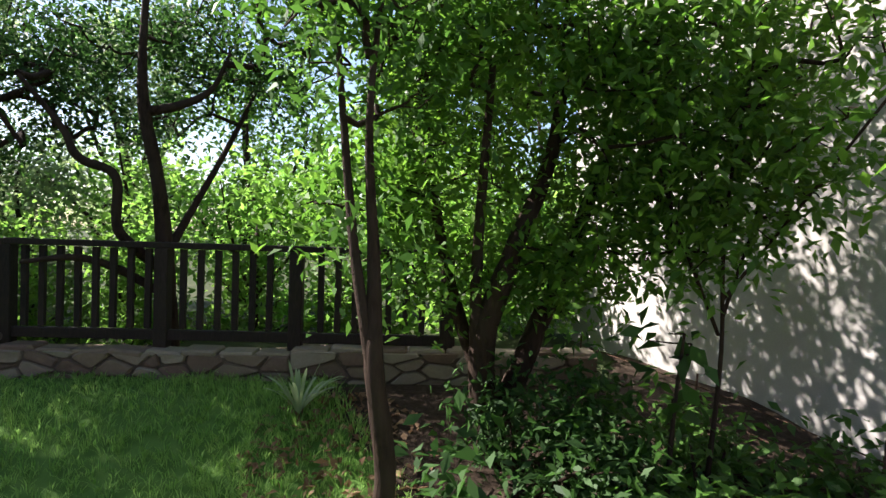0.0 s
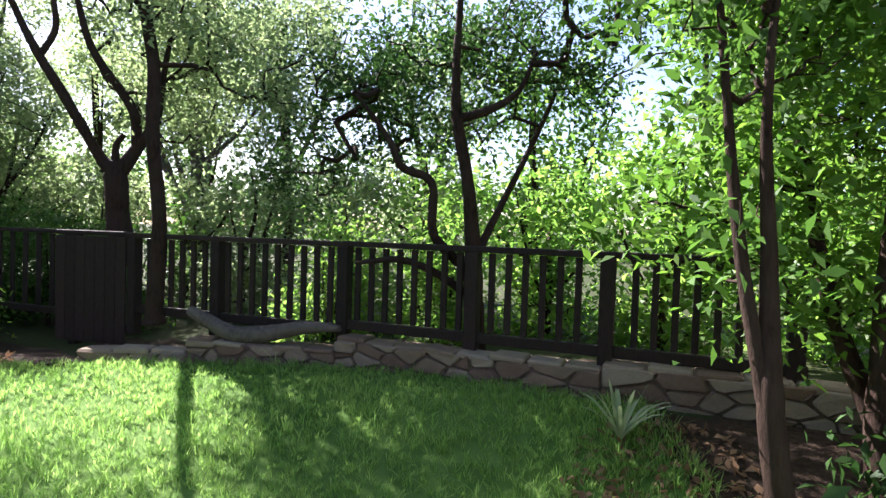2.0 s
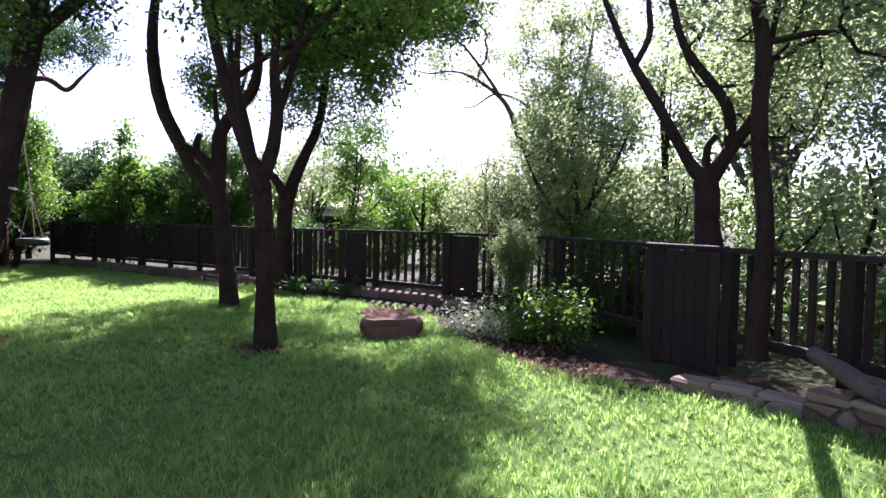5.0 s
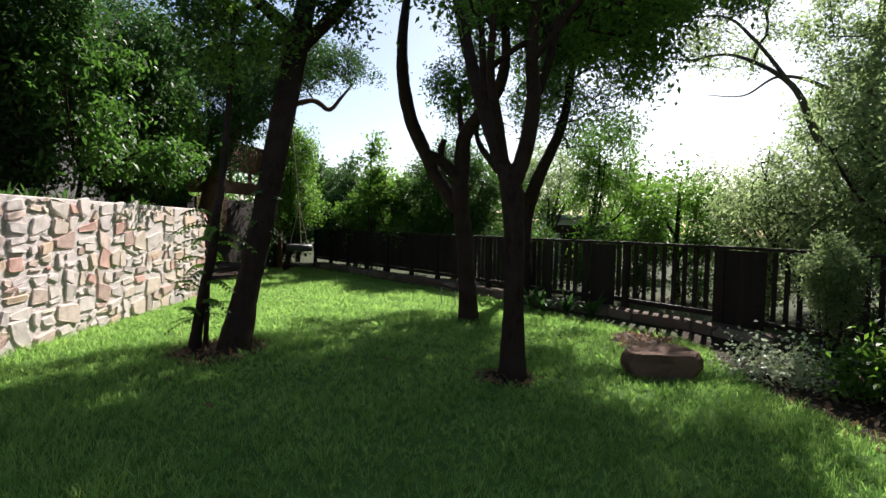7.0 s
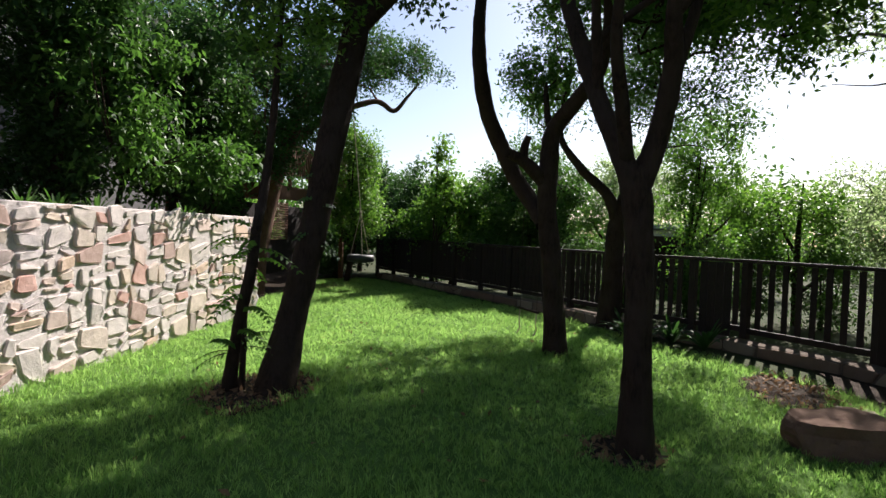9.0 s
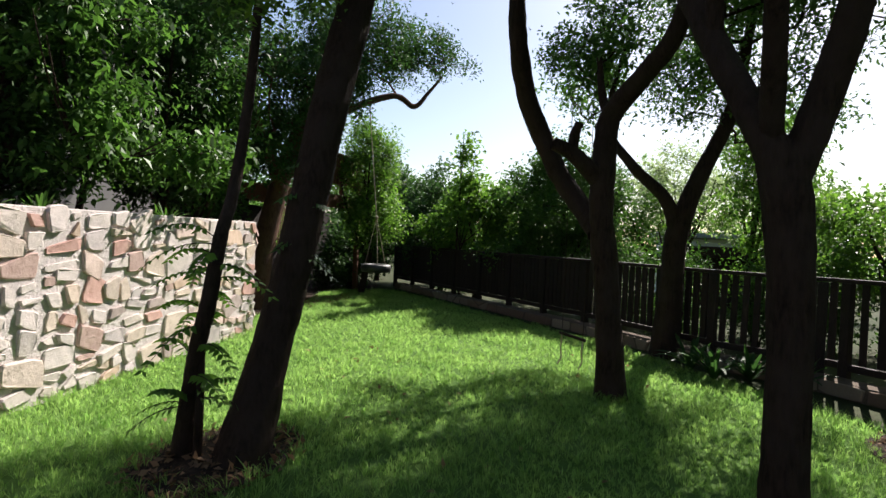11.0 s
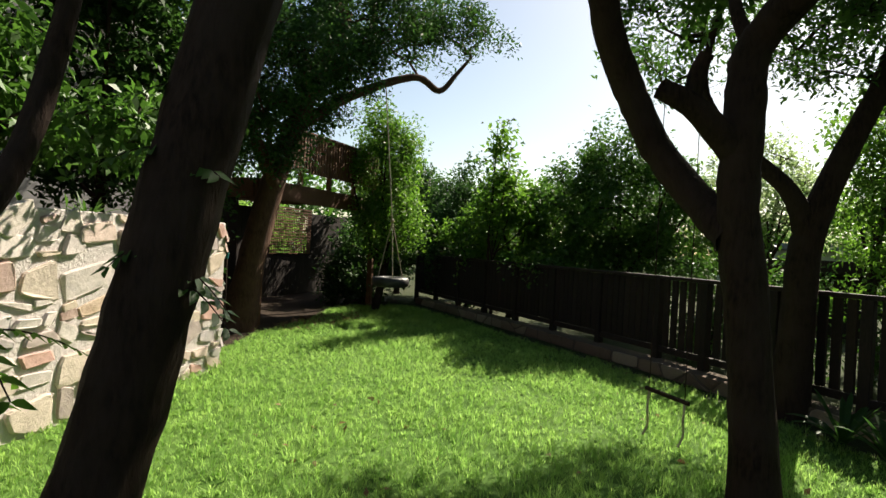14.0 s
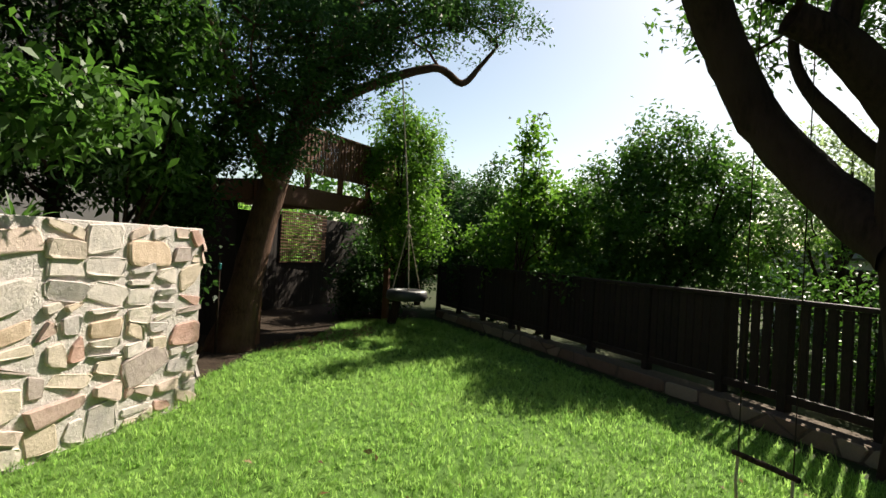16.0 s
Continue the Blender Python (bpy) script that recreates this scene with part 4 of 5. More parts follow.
leafy_tree((-20.9, -6.9, 0), "tall light green tree behind the tyre swing", 4.5, [(0, 0, 3.6, 1.0, 1.0, 1.3, 260), (0.2, 0.3, 2.2, 0.9, 0.9, 0.9, 150)], LEAF_FRESH, length=0.1, width=0.048)
leafy_tree((-22.6, -8.0, 0), "dark shrub behind the tyre swing", 2.0, [(0, 0, 1.0, 1.0, 0.9, 1.0, 190), (0.9, -0.2, 0.8, 0.6, 0.6, 0.8, 90)], LEAF_DARK, length=0.12, width=0.06)
leafy_tree((-23.4, -12.2, 0), "yellow-green hedge shrub behind the lattice", 2.6, [(-1.0, 0, 1.5, 1.3, 0.6, 1.6, 150), (1.0, 0, 1.5, 1.3, 0.6, 1.6, 150)], LEAF_LIGHT, length=0.12, width=0.06)
leafy_tree((-23.8, -5.4, 0), "dark leafy tree behind the fence end", 3.6, [(0, 0, 1.9, 1.2, 1.6, 1.7, 380)], LEAF_DARK, length=0.12, width=0.06)
leafy_tree((-25.9, -8.4, 0), "dark tree behind the deck", 5.0, [(0, 0, 2.6, 1.8, 2.0, 2.2, 480), (0.5, 2.0, 2.0, 1.2, 1.2, 1.7, 260)], LEAF_DARK, length=0.13, width=0.065)
BACKLIT = [(3.4, 7.3), (1.9, 6.9), (0.5, 7.4), (-0.9, 6.7), (-2.3, 7.2), (-3.7, 6.8), (-5.2, 7.3), (-6.8, 6.9), (-8.4, 7.4), (-10.1, 6.8), (-11.8, 7.3)]
for i, (x, y) in enumerate(BACKLIT):
    leafy_tree((x, y, -0.1), "bright backlit shrub behind the picket fence" if i < 6 else "grey-green shrub behind the picket fence", 2.6,
               [(0, 0, 0.7, 0.8, 0.5, 0.8, 56), (0.1, 0.1, 2.0, 0.9, 0.6, 0.8, 70 if i in (2, 3) else 26 if i < 6 else 30)], LEAF_LIGHT if i < 6 else LEAF_GREY, 0.05, seed=i, length=0.11, width=0.06, spread=0.17)
SCREEN = [(4.5, 10.0, 5.5), (2.0, 9.4, 5.0), (-0.6, 10.2, 5.6), (-3.2, 9.6, 4.6), (-5.8, 10.4, 6.2), (-8.6, 9.8, 6.8), (-11.3, 10.2, 7.2), (-13.9, 9.4, 6.4), (-16.6, 9.0, 3.6)]
for i, (x, y, h) in enumerate(SCREEN):
    leafy_tree((x, y, -0.1), "tall leafy tree in the thicket beyond the fence", h, [(0, 0, h * 0.36, 1.2, 0.8, h * 0.28, 60), (0.2, 0.1, h * 0.75, 1.5, 0.9, h * 0.26, 60 if h < 6 else 110)],
               (LEAF_LIGHT, LEAF_MID, LEAF_LIGHT, LEAF_LIGHT, LEAF_GREY, LEAF_GREY, LEAF_MID, LEAF_GREY, LEAF_LIGHT)[i], 0.1, 8, seed=i, length=0.13, width=0.065, spread=0.2)
tree((-14.4, 6.7, 0), "tall grey-trunked tree with spreading half-bare limbs behind the fence",
     [[(0, 0, 0, 0.17), (0.05, 0, 1.2, 0.15), (0, 0, 2.4, 0.14), (0.1, 0, 4.0, 0.1), (0, 0.2, 6.5, 0.04)],
      [(0, 0, 2.4, 0.1), (-0.6, -0.5, 3.4, 0.08), (-1.0, -0.9, 4.6, 0.06), (-1.7, -1.8, 5.4, 0.032), (-2.4, -2.6, 5.5, 0.02), (-3.0, -3.2, 5.9, 0.008)],
      [(0.05, 0, 3.3, 0.08), (-0.7, -0.3, 4.4, 0.045), (-1.5, -0.9, 4.9, 0.03), (-2.4, -1.3, 4.7, 0.018), (-3.2, -1.9, 4.9, 0.007)],
      [(-1.0, -0.9, 4.6, 0.045), (-1.2, -1.6, 5.6, 0.035), (-1.9, -2.0, 6.3, 0.025), (-2.5, -2.9, 6.4, 0.01)],
      [(0, 0, 3.0, 0.08), (0.6, 0.2, 4.0, 0.06), (1.0, 0.3, 5.2, 0.04), (1.3, 0.3, 6.5, 0.02)],
      [(0, 0, 1.6, 0.06), (0.5, -0.2, 2.4, 0.045), (1.2, -0.2, 3.2, 0.025), (1.7, -0.1, 4.0, 0.012)]],
     # the masses at 7.9 and 8.4 m are added canopy that casts the foreground's shade
     [(0.4, 0, 6.0, 1.9, 1.5, 1.3, 210), (0.7, 0.3, 4.3, 2.2, 1.5, 1.1, 220), (0.5, 0.5, 2.6, 2.0, 1.3, 1.0, 160), (-1.8, -1.8, 5.9, 1.7, 1.5, 0.8, 64), (-0.8, -2.7, 7.9, 2.9, 2.0, 0.8, 200), (-4.1, -2.0, 8.4, 2.4, 2.2, 0.8, 150)], LEAF_GREY, BARK_GREY, length=0.095, width=0.045)
leafy_tree((-12.0, 6.1, 0), "airy grey-green tree close behind the fence corner", 4.0, [(0, 0, 3.2, 1.9, 1.2, 1.1, 170), (0.3, 0.1, 1.8, 1.8, 1.0, 0.8, 120)], LEAF_GREY, length=0.095, width=0.045)
leafy_tree((-9.8, 8.4, 0), "tall airy tree in the thicket beyond the fence", 6.0, [(0, 0, 5.6, 2.2, 1.3, 1.2, 190), (0, 0, 3.9, 2.2, 1.2, 1.1, 170)], LEAF_GREY, 0.12, 9, bark=BARK_GREY, length=0.1, width=0.046)
leafy_tree((-14.9, 5.3, 0), "dense grey-green thicket shrub outside the garden fence", 3.4, [(0, 0, 2.2, 1.5, 1.1, 1.2, 330), (0.2, 0.1, 0.9, 1.6, 1.0, 0.9, 200), (1.6, 0.4, 1.6, 1.0, 0.8, 1.0, 140)], LEAF_GREY, 0.06, 7, length=0.075, width=0.036, per=40)
leafy_tree((-18.9, 2.5, 0), "drooping green tree beyond the back fence", 4.2, [(0, 0, 3.8, 1.0, 1.0, 0.8, 70), (0.2, 0.3, 2.7, 1.3, 1.2, 0.9, 120), (0.1, 0.4, 1.5, 1.1, 1.1, 0.8, 60)], LEAF_FRESH, 0.08, 8, length=0.1, width=0.045, droop=0.7)
for x, y in ((-16.9, 4.6), (-17.2, 3.3), (-16.8, 2.1), (-17.6, 0.9), (-18.6, 0.1), (-9.0, 5.4), (-11.2, 5.6), (-7.7, 5.6), (-4.6, 5.9), (-10.1, 5.3), (-3.2, 6.0)):
    shrub("weedy_shrub", (x, y, 0), "tall weedy green shrub outside the back fence", [(0, 0, 0.4, 0.6, 0.6, 0.45, 44), (0.1, 0.1, 1.2, 0.6, 0.6, 0.6, 34)], LEAF_LIGHT if x > -5 else LEAF_MID, length=0.09, width=0.04)
leafy_tree((-16.6, 7.6, 0), "tall grey-green tree beyond the fence corner", 5.2, [(0, 0, 3.9, 1.5, 1.3, 1.5, 220), (0, 0, 1.8, 1.4, 1.2, 1.1, 150)], LEAF_GREY, length=0.11, width=0.05)
leafy_tree((-17.4, 4.3, 0), "yellow-green shrub tree beyond the gate", 3.0, [(0, 0, 1.9, 1.3, 1.2, 1.1, 190)], LEAF_FRESH, length=0.1, width=0.05)
leafy_tree((-22.5, 1.6, 0), "light green tree beyond the fence", 4.2, [(0, 0, 3.2, 1.4, 1.4, 1.2, 190)], LEAF_GREY, length=0.1, width=0.05)
leafy_tree((-24.5, 5.0, 0), "leafy tree beyond the shed", 3.8, [(0, 0, 2.2, 1.7, 1.7, 1.3, 220)], LEAF_FRESH, length=0.12, width=0.06)

# ---- far woods ----
woods_rng = np.random.default_rng(5)
blobs = []
for a in np.arange(-60, 215, 4.2):
    r = woods_rng.uniform(30, 42)
    h = woods_rng.uniform(2.4, 3.6)
    blobs.append((-10 - r * math.sin(radians(a)), r * math.cos(radians(a)), h * 0.85, 2.2, 2.2, h, 110))
c = clump_centres(blobs, woods_rng)
c = c[c[:, 2] > 0.1]
v, f = leaves(c, 0.55, 10, 0.40, 0.24, rng=woods_rng)
tagged(link_mesh("far_woods", poly_mesh("far_woods", v, f), LEAF_MID, None, "distant green treeline beyond the garden", "stuff"), category="woods")

# ---- bank planting ----
for i, (x, y) in enumerate([(-13.6, -7.4), (-12.2, -8.3), (-10.9, -7.3), (-9.4, -8.2), (-8.0, -7.2), (-6.2, -7.8), (-4.4, -7.0), (-2.2, -7.6)]):
    leafy_tree((x, y, 1.66), "leafy shrub tree on the bank above the wall", 3.4, [(0, 0.0, 1.9, 1.0, 0.8, 0.9, 110 if i < 5 else 40), (0.1, 0.4, 3.2, 1.2, 1.0, 1.0, 190 if i < 5 else 70), (0.2, 0.1, 0.8, 1.0, 0.6, 0.6, 70 if i < 5 else 12)], LEAF_DARK, 0.07, seed=i, length=0.11, width=0.05)
leafy_tree((-11.4, -6.6, 1.66), "broad-leaved green shrub leaning over the wall", 2.6, [(-0.2, 0.4, 1.0, 1.2, 0.5, 0.6, 50), (0.1, 0.5, 2.0, 1.3, 0.6, 0.8, 60), (-0.9, 1.0, 1.0, 1.0, 0.4, 0.35, 30)], LEAF_MID, 0.04, per=30, length=0.14, width=0.06, droop=0.8)
leafy_tree((-14.6, -7.6, 0), "broad-leaved shrub at the wall's end", 3.4, [(0.2, 0.2, 2.9, 0.9, 0.7, 0.8, 130), (0, 0.5, 3.9, 1.0, 0.8, 0.8, 120)], LEAF_MID, 0.05, length=0.12, width=0.055, droop=0.6)


# ---- strap-leaved plants ----
def strap_plant(at, label, count, length, width, material, rng, name="strap_plant", arch=0.7):
    t = thing(name, at, label, "plant")
    for i in range(count):
        a = 2 * math.pi * i / count + rng.normal() * 0.25
        l = length * rng.uniform(0.7, 1.15)
        lean = rng.uniform(0.35, 1.0) * arch
        pts = []
        for s in np.linspace(0, 1, 7):
            out = l * lean * s
            pts.append((out * math.cos(a), out * math.sin(a), l * (s * 0.9 - 0.75 * lean * s * s)))
        bm = bmesh.new()
        prev = None
        side = Vector((-math.sin(a), math.cos(a), 0))
        for k, p in enumerate(pts):
            w = width * (0.6 + 0.4 * math.sin(math.pi * k / 6)) * (1 if k < 6 else 0.1)
            c = Vector(at) + Vector(p)
            row = [bm.verts.new(c + side * w / 2), bm.verts.new(c - Vector((0, 0, w * 0.22))), bm.verts.new(c - side * w / 2)]
            if prev:
                bm.faces.new((prev[0], prev[1], row[1], row[0]))
                bm.faces.new((prev[1], prev[2], row[2], row[1]))
            prev = row
        part("leaf", bm, material, t, smooth=True)
    return t


PLANT_RNG = np.random.default_rng(21)
strap_plant((-0.95, 3.95, 0.26), "arching pale spider plant in the mulch bed", 18, 0.55, 0.024, LEAF_VARIEGATED, PLANT_RNG)
for x, y in ((-9.3, -5.85), (-9.8, -5.95), (-10.4, -6.0), (-12.6, -6.35)):
    strap_plant((x, y, 1.66), "strap-leaved lily clump on top of the stone wall", 22, 0.45, 0.03, LEAF_MID, PLANT_RNG)
for x, y in ((-14.4, 0.75), (-14.0, 1.4), (-13.85, 0.95), (-13.6, 1.8)):
    strap_plant((x, y, 0.0), "glossy broad-leaved lily clump beside the back fence", 24, 0.68, 0.055, LEAF_DARK, PLANT_RNG, arch=0.85)
for x, y in ((-15.0, -6.9), (-15.3, -7.3)):
    strap_plant((x, y, 0.0), "dry grassy clump by the end of the stone wall", 22, 0.7, 0.012, LEAF_DRY, PLANT_RNG, arch=0.5)

# ---- shrubs by the house ----
G = float(rise(0.0, 3.5))
tree((-0.3, 2.5, 0.02), "slender shrub stem with glossy leaves", [[(0, 0, 0, 0.045), (0.08, 0.02, 0.4, 0.05), (0.02, 0.0, 0.9, 0.044), (0.0, 0.05, 1.35, 0.03), (-0.03, 0.02, 2.1, 0.015), (0.08, 0.1, 3.2, 0.008)], [(0, 0, 0.95, 0.03), (-0.1, 0.05, 1.5, 0.022), (-0.2, 0.1, 2.4, 0.012)]],
     [(0.0, 0.2, 2.5, 0.6, 0.5, 0.8, 66), (-0.1, 0.1, 1.4, 0.25, 0.25, 0.3, 5)], LEAF_MID, length=0.08, width=0.034, per=26)
tree((0.35, 3.6, G), "many-stemmed shrub tree beside the house wall",
     [[(0, 0, 0, 0.09), (-0.1, -0.1, 0.7, 0.08), (0.05, -0.2, 1.3, 0.06), (0.3, -0.1, 2.0, 0.04), (0.4, 0, 3.2, 0.02)],
      [(0, 0, 0.2, 0.08), (0.25, 0.1, 0.8, 0.07), (0.5, 0.2, 1.4, 0.05), (0.9, 0.2, 2.6, 0.03)],
      [(0, 0, 0.3, 0.06), (-0.3, 0.1, 1.1, 0.04), (-0.5, 0.1, 2.2, 0.03), (-0.6, 0.0, 3.4, 0.015)],
      [(-0.1, 0, 0.3, 0.05), (-0.15, -0.2, 1.2, 0.035), (-0.1, -0.3, 2.4, 0.02)]],
     # masses from 3.9 m up are unseen, added with (-0.25, 1.6, 2.7) to shade the wall
     [(0.1, 0, 2.2, 1.1, 0.8, 0.9, 135), (-0.5, 0.2, 3.1, 1.1, 0.9, 0.8, 170), (0.9, -0.3, 2.2, 0.7, 0.7, 0.7, 70), (0.1, 0.1, 1.2, 0.8, 0.5, 0.35, 50), (0.2, 0.0, 4.0, 1.5, 1.4, 0.6, 100), (-0.75, 0.0, 1.6, 0.4, 0.4, 0.5, 36), (1.0, -0.9, 3.9, 1.2, 1.0, 0.5, 70), (0.0, -1.9, 4.0, 1.0, 0.9, 0.4, 40), (0.0, 2.4, 3.5, 1.2, 1.0, 0.8, 56), (-0.25, 1.6, 2.7, 0.9, 0.8, 0.7, 110), (-0.4, 3.0, 4.8, 1.3, 1.0, 0.6, 70)], LEAF_FRESH, length=0.085, width=0.037, per=38)
tree((1.5, 3.2, G), "leafy shrub tree in front of the house wall",
     [[(0, 0, 0, 0.014), (0.05, 0, 0.8, 0.012), (0.0, -0.1, 1.6, 0.01), (0.1, -0.2, 2.6, 0.006)], [(0.03, 0, 0.9, 0.011), (-0.3, -0.1, 1.6, 0.009), (-0.5, -0.2, 2.2, 0.006)], [(0.05, 0, 1.1, 0.01), (0.4, -0.2, 1.7, 0.008), (0.75, -0.5, 2.4, 0.008)], [(0.05, 0, 1.0, 0.01), (0.5, 0.3, 2.0, 0.008), (0.85, 0.6, 2.9, 0.007)]],
     [(-0.1, -0.1, 2.4, 0.8, 0.5, 0.7, 64), (-0.3, 0.0, 1.6, 0.6, 0.4, 0.4, 40), (0.4, -0.7, 2.4, 0.7, 0.6, 0.6, 14), (0.35, -0.1, 1.7, 0.5, 0.45, 0.45, 34), (0.7, 0.6, 2.6, 0.7, 0.8, 0.6, 24)], LEAF_FRESH, length=0.085, width=0.038, per=34)
shrub("dark_shrub", (0.5, 3.2, G), "low dark green shrub under the trees", [(0.1, 0, 0.35, 0.55, 0.4, 0.35, 50), (0.3, -0.4, 0.2, 0.45, 0.35, 0.22, 20)], LEAF_DARK, length=0.085, width=0.03, per=32)
shrub("leafy_shrub", (0.1, 2.75, G * 0.6), "dark broad-leaved ground shrub in the bed", [(0, 0, 0.2, 0.3, 0.3, 0.2, 14)], LEAF_DARK, length=0.12, width=0.055, per=12)
shrub("weedy_shrub", (1.3, 2.7, G * 0.6), "low weedy green plants along the house wall", [(0, 0, 0.12, 0.5, 0.4, 0.16, 40), (0.7, -0.3, 0.1, 0.5, 0.4, 0.16, 40), (-0.3, 0.5, 0.25, 0.3, 0.3, 0.25, 24), (0.3, 0.9, 0.2, 0.35, 0.5, 0.25, 40), (0.9, 0.3, 0.12, 0.3, 0.4, 0.2, 24)], LEAF_MID, length=0.1, width=0.045, per=24)
sap = tree((1.2, 3.0, G * 0.85), "thin sapling with a few large leaves by the wall", [[(0, 0, 0, 0.014), (0.02, 0, 0.5, 0.012), (0.06, 0, 0.95, 0.008)]], [(0.05, 0, 0.8, 0.22, 0.2, 0.26, 8)], LEAF_DARK, length=0.16, width=0.08, per=3, spread=0.07, droop=1.0)
# wire edging on short stakes in front of the house wall
we = thing("wire_edging", (1.55, 5.6, G), "thin rusty wire edging strung low along the wall", "wire fence")
RUST = noise_material("rusty_wire", 40, (0.3, (0.05, 0.03, 0.02)), (0.7, (0.12, 0.07, 0.05)))
for h in (0.14, 0.32):
    limb("wire", [(1.45, 6.0, G + h, 0.005), (2.0, 4.4, G + h - 0.01, 0.005), (2.35, 3.2, G * 0.7 + h - 0.02, 0.005), (2.95, 1.6, h, 0.005)], RUST, we, 6, 5)
for x, y, z in ((1.45, 6.0, G), (1.95, 4.4, G), (2.4, 3.1, G * 0.6), (2.95, 1.6, 0.0)):
    limb("stake", [(x, y, z - 0.1, 0.009), (x, y, z + 0.2, 0.009), (x + 0.01, y, z + 0.42, 0.008)], RUST, we, 2, 6)

# ---- corner bed ----
shrub("round_shrub", (-9.9, 3.95, 0), "small rounded pale green shrub beside the fence", [(0, 0, 1.15, 0.34, 0.34, 0.36, 190), (0.05, 0, 0.72, 0.26, 0.26, 0.2, 60)], LEAF_GREY, length=0.045, width=0.024, spread=0.06, per=40)
shrub("leafy_shrub", (-8.3, 3.9, 0), "fresh green shrub in the corner bed", [(0, 0, 0.42, 0.45, 0.4, 0.36, 46), (-0.5, -0.2, 0.22, 0.4, 0.35, 0.22, 30)], LEAF_FRESH, length=0.08, width=0.035, per=30)
shrub("pale_shrub", (-9.4, 3.15, 0), "low cream-variegated ground shrub", [(0, 0, 0.14, 0.5, 0.4, 0.16, 60), (0.3, 0.35, 0.12, 0.35, 0.3, 0.12, 26)], LEAF_VARIEGATED, length=0.055, width=0.038, per=24)


def rock(at, size, label, material):
    bm = bmesh.new()
    bmesh.ops.create_icosphere(bm, subdivisions=4, radius=0.5)
    for v in bm.verts:
        v.co.z = max(-0.4, min(0.27 + 0.05 * v.co.y, v.co.z * 1.3))
        v.co.x = max(-0.42, min(0.4, v.co.x * 1.15))
        v.co += v.co.normalized() * (0.10 * noise.noise(v.co * 3 + Vector(at)) + 0.03 * noise.noise(v.co * 9))
        v.co = Vector((v.co.x * size[0], v.co.y * size[1], v.co.z * size[2])) + Vector(at)
    return tagged(part("rock", bm, material, None, label), category="rock")


rock((-9.45, 2.0, 0.13), (0.62, 0.82, 0.5), "flat brown boulder lying at the lawn's edge", ROCK_STONE)
rock((-10.6, 2.55, 0.02), (0.3, 0.4, 0.14), "small brown stone half sunk in the mulch", LEDGE_STONE)
log_thing = thing("driftwood_log", (-4.3, 4.45, 0.45), "weathered curved grey log lying on the ledge", "log")
limb("log", [(-5.05, 4.34, 0.66, 0.05), (-4.85, 4.36, 0.58, 0.065), (-4.55, 4.42, 0.47, 0.08), (-4.2, 4.5, 0.5, 0.08), (-3.85, 4.56, 0.58, 0.06), (-3.5, 4.62, 0.6, 0.03)], BARK_GREY, log_thing)

# ---- leaf litter ----
lit = np.random.default_rng(8)
pts = []
for x, y, rx, ry, n in [(-9.45, -3.15, 0.8, 0.55, 500), (-11.2, 2.3, 1.0, 0.5, 400), (-8.9, 0.3, 0.4, 0.35, 150), (-0.6, 3.6, 0.6, 0.7, 500), (-8.0, 3.4, 1.6, 0.5, 500), (-18.5, -7.0, 1.6, 0.5, 500), (-12, -2, 5, 2.5, 120)]:
    a, r = lit.uniform(0, 6.283, n), np.sqrt(lit.uniform(0, 1, n))
    px, py = x + rx * r * np.cos(a), y + ry * r * np.sin(a)
    pts.append(np.stack([px, py, rise(px, py) + 0.025], 1))
v, f = leaves(np.vstack(pts), 0.008, 1, 0.075, 0.04, 0.0, lit)
tagged(link_mesh("leaf_litter", poly_mesh("leaf_litter", v, f), LEAF_DRY, None, "dry brown fallen leaves in the beds", "stuff"), category="leaf litter")


# ---- deck ----
deck = thing("wooden_deck", (-17.5, -7.65, 0), "raised brown timber deck on posts with boarded railing", "deck")
for x, y in ((-17.35, -7.7), (-21.6, -7.4), (-17.6, -10.6), (-21.6, -10.6)):
    bm = bmesh.new()
    box(bm, (x, y, 1.18), (0.13, 0.13, 2.36), 0, 0.008)
    part("post", bm, DECK_WOOD, deck)
part("fascia_beam", beam((-17.2, -7.72, 2.52), (-21.8, -7.38, 2.52), 0.06, 0.32, 0.008), DECK_WOOD, deck)
part("side_beam", beam((-17.22, -7.76, 2.52), (-17.5, -10.8, 2.52), 0.06, 0.32, 0.008), DECK_WOOD, deck)
for i in range(22):
    y = -7.75 - i * 0.145
    part("deck_board", beam((-17.2, y, 2.70), (-21.8, y + 0.3, 2.70), 0.138, 0.03, 0.004), DECK_WOOD, deck)
for i in range(8):
    x = -17.6 - i * 0.56
    part("joist", beam((x, -7.8, 2.6), (x - 0.2, -10.7, 2.6), 0.05, 0.14, 0.004), DECK_WOOD, deck)
for i in range(5):
    x = -17.5 - i * 1.03
    bm = bmesh.new()
    box(bm, (x, -7.7 + i * 0.076, 3.25), (0.09, 0.09, 1.06), 4, 0.005)
    part("rail_post", bm, DECK_WOOD, deck)
part("handrail", beam((-17.3, -7.66, 3.80), (-21.8, -7.33, 3.80), 0.12, 0.045), DECK_WOOD, deck)
for k in range(34):
    x = -18.1 - k * 0.105
    bm = bmesh.new()
    box(bm, (x, -7.62 + (k * 0.105 + 0.6) * 0.074, 3.38), (0.098, 0.022, 0.80), 4.2, 0.004)
    part("rail_board", bm, DECK_WOOD, deck)


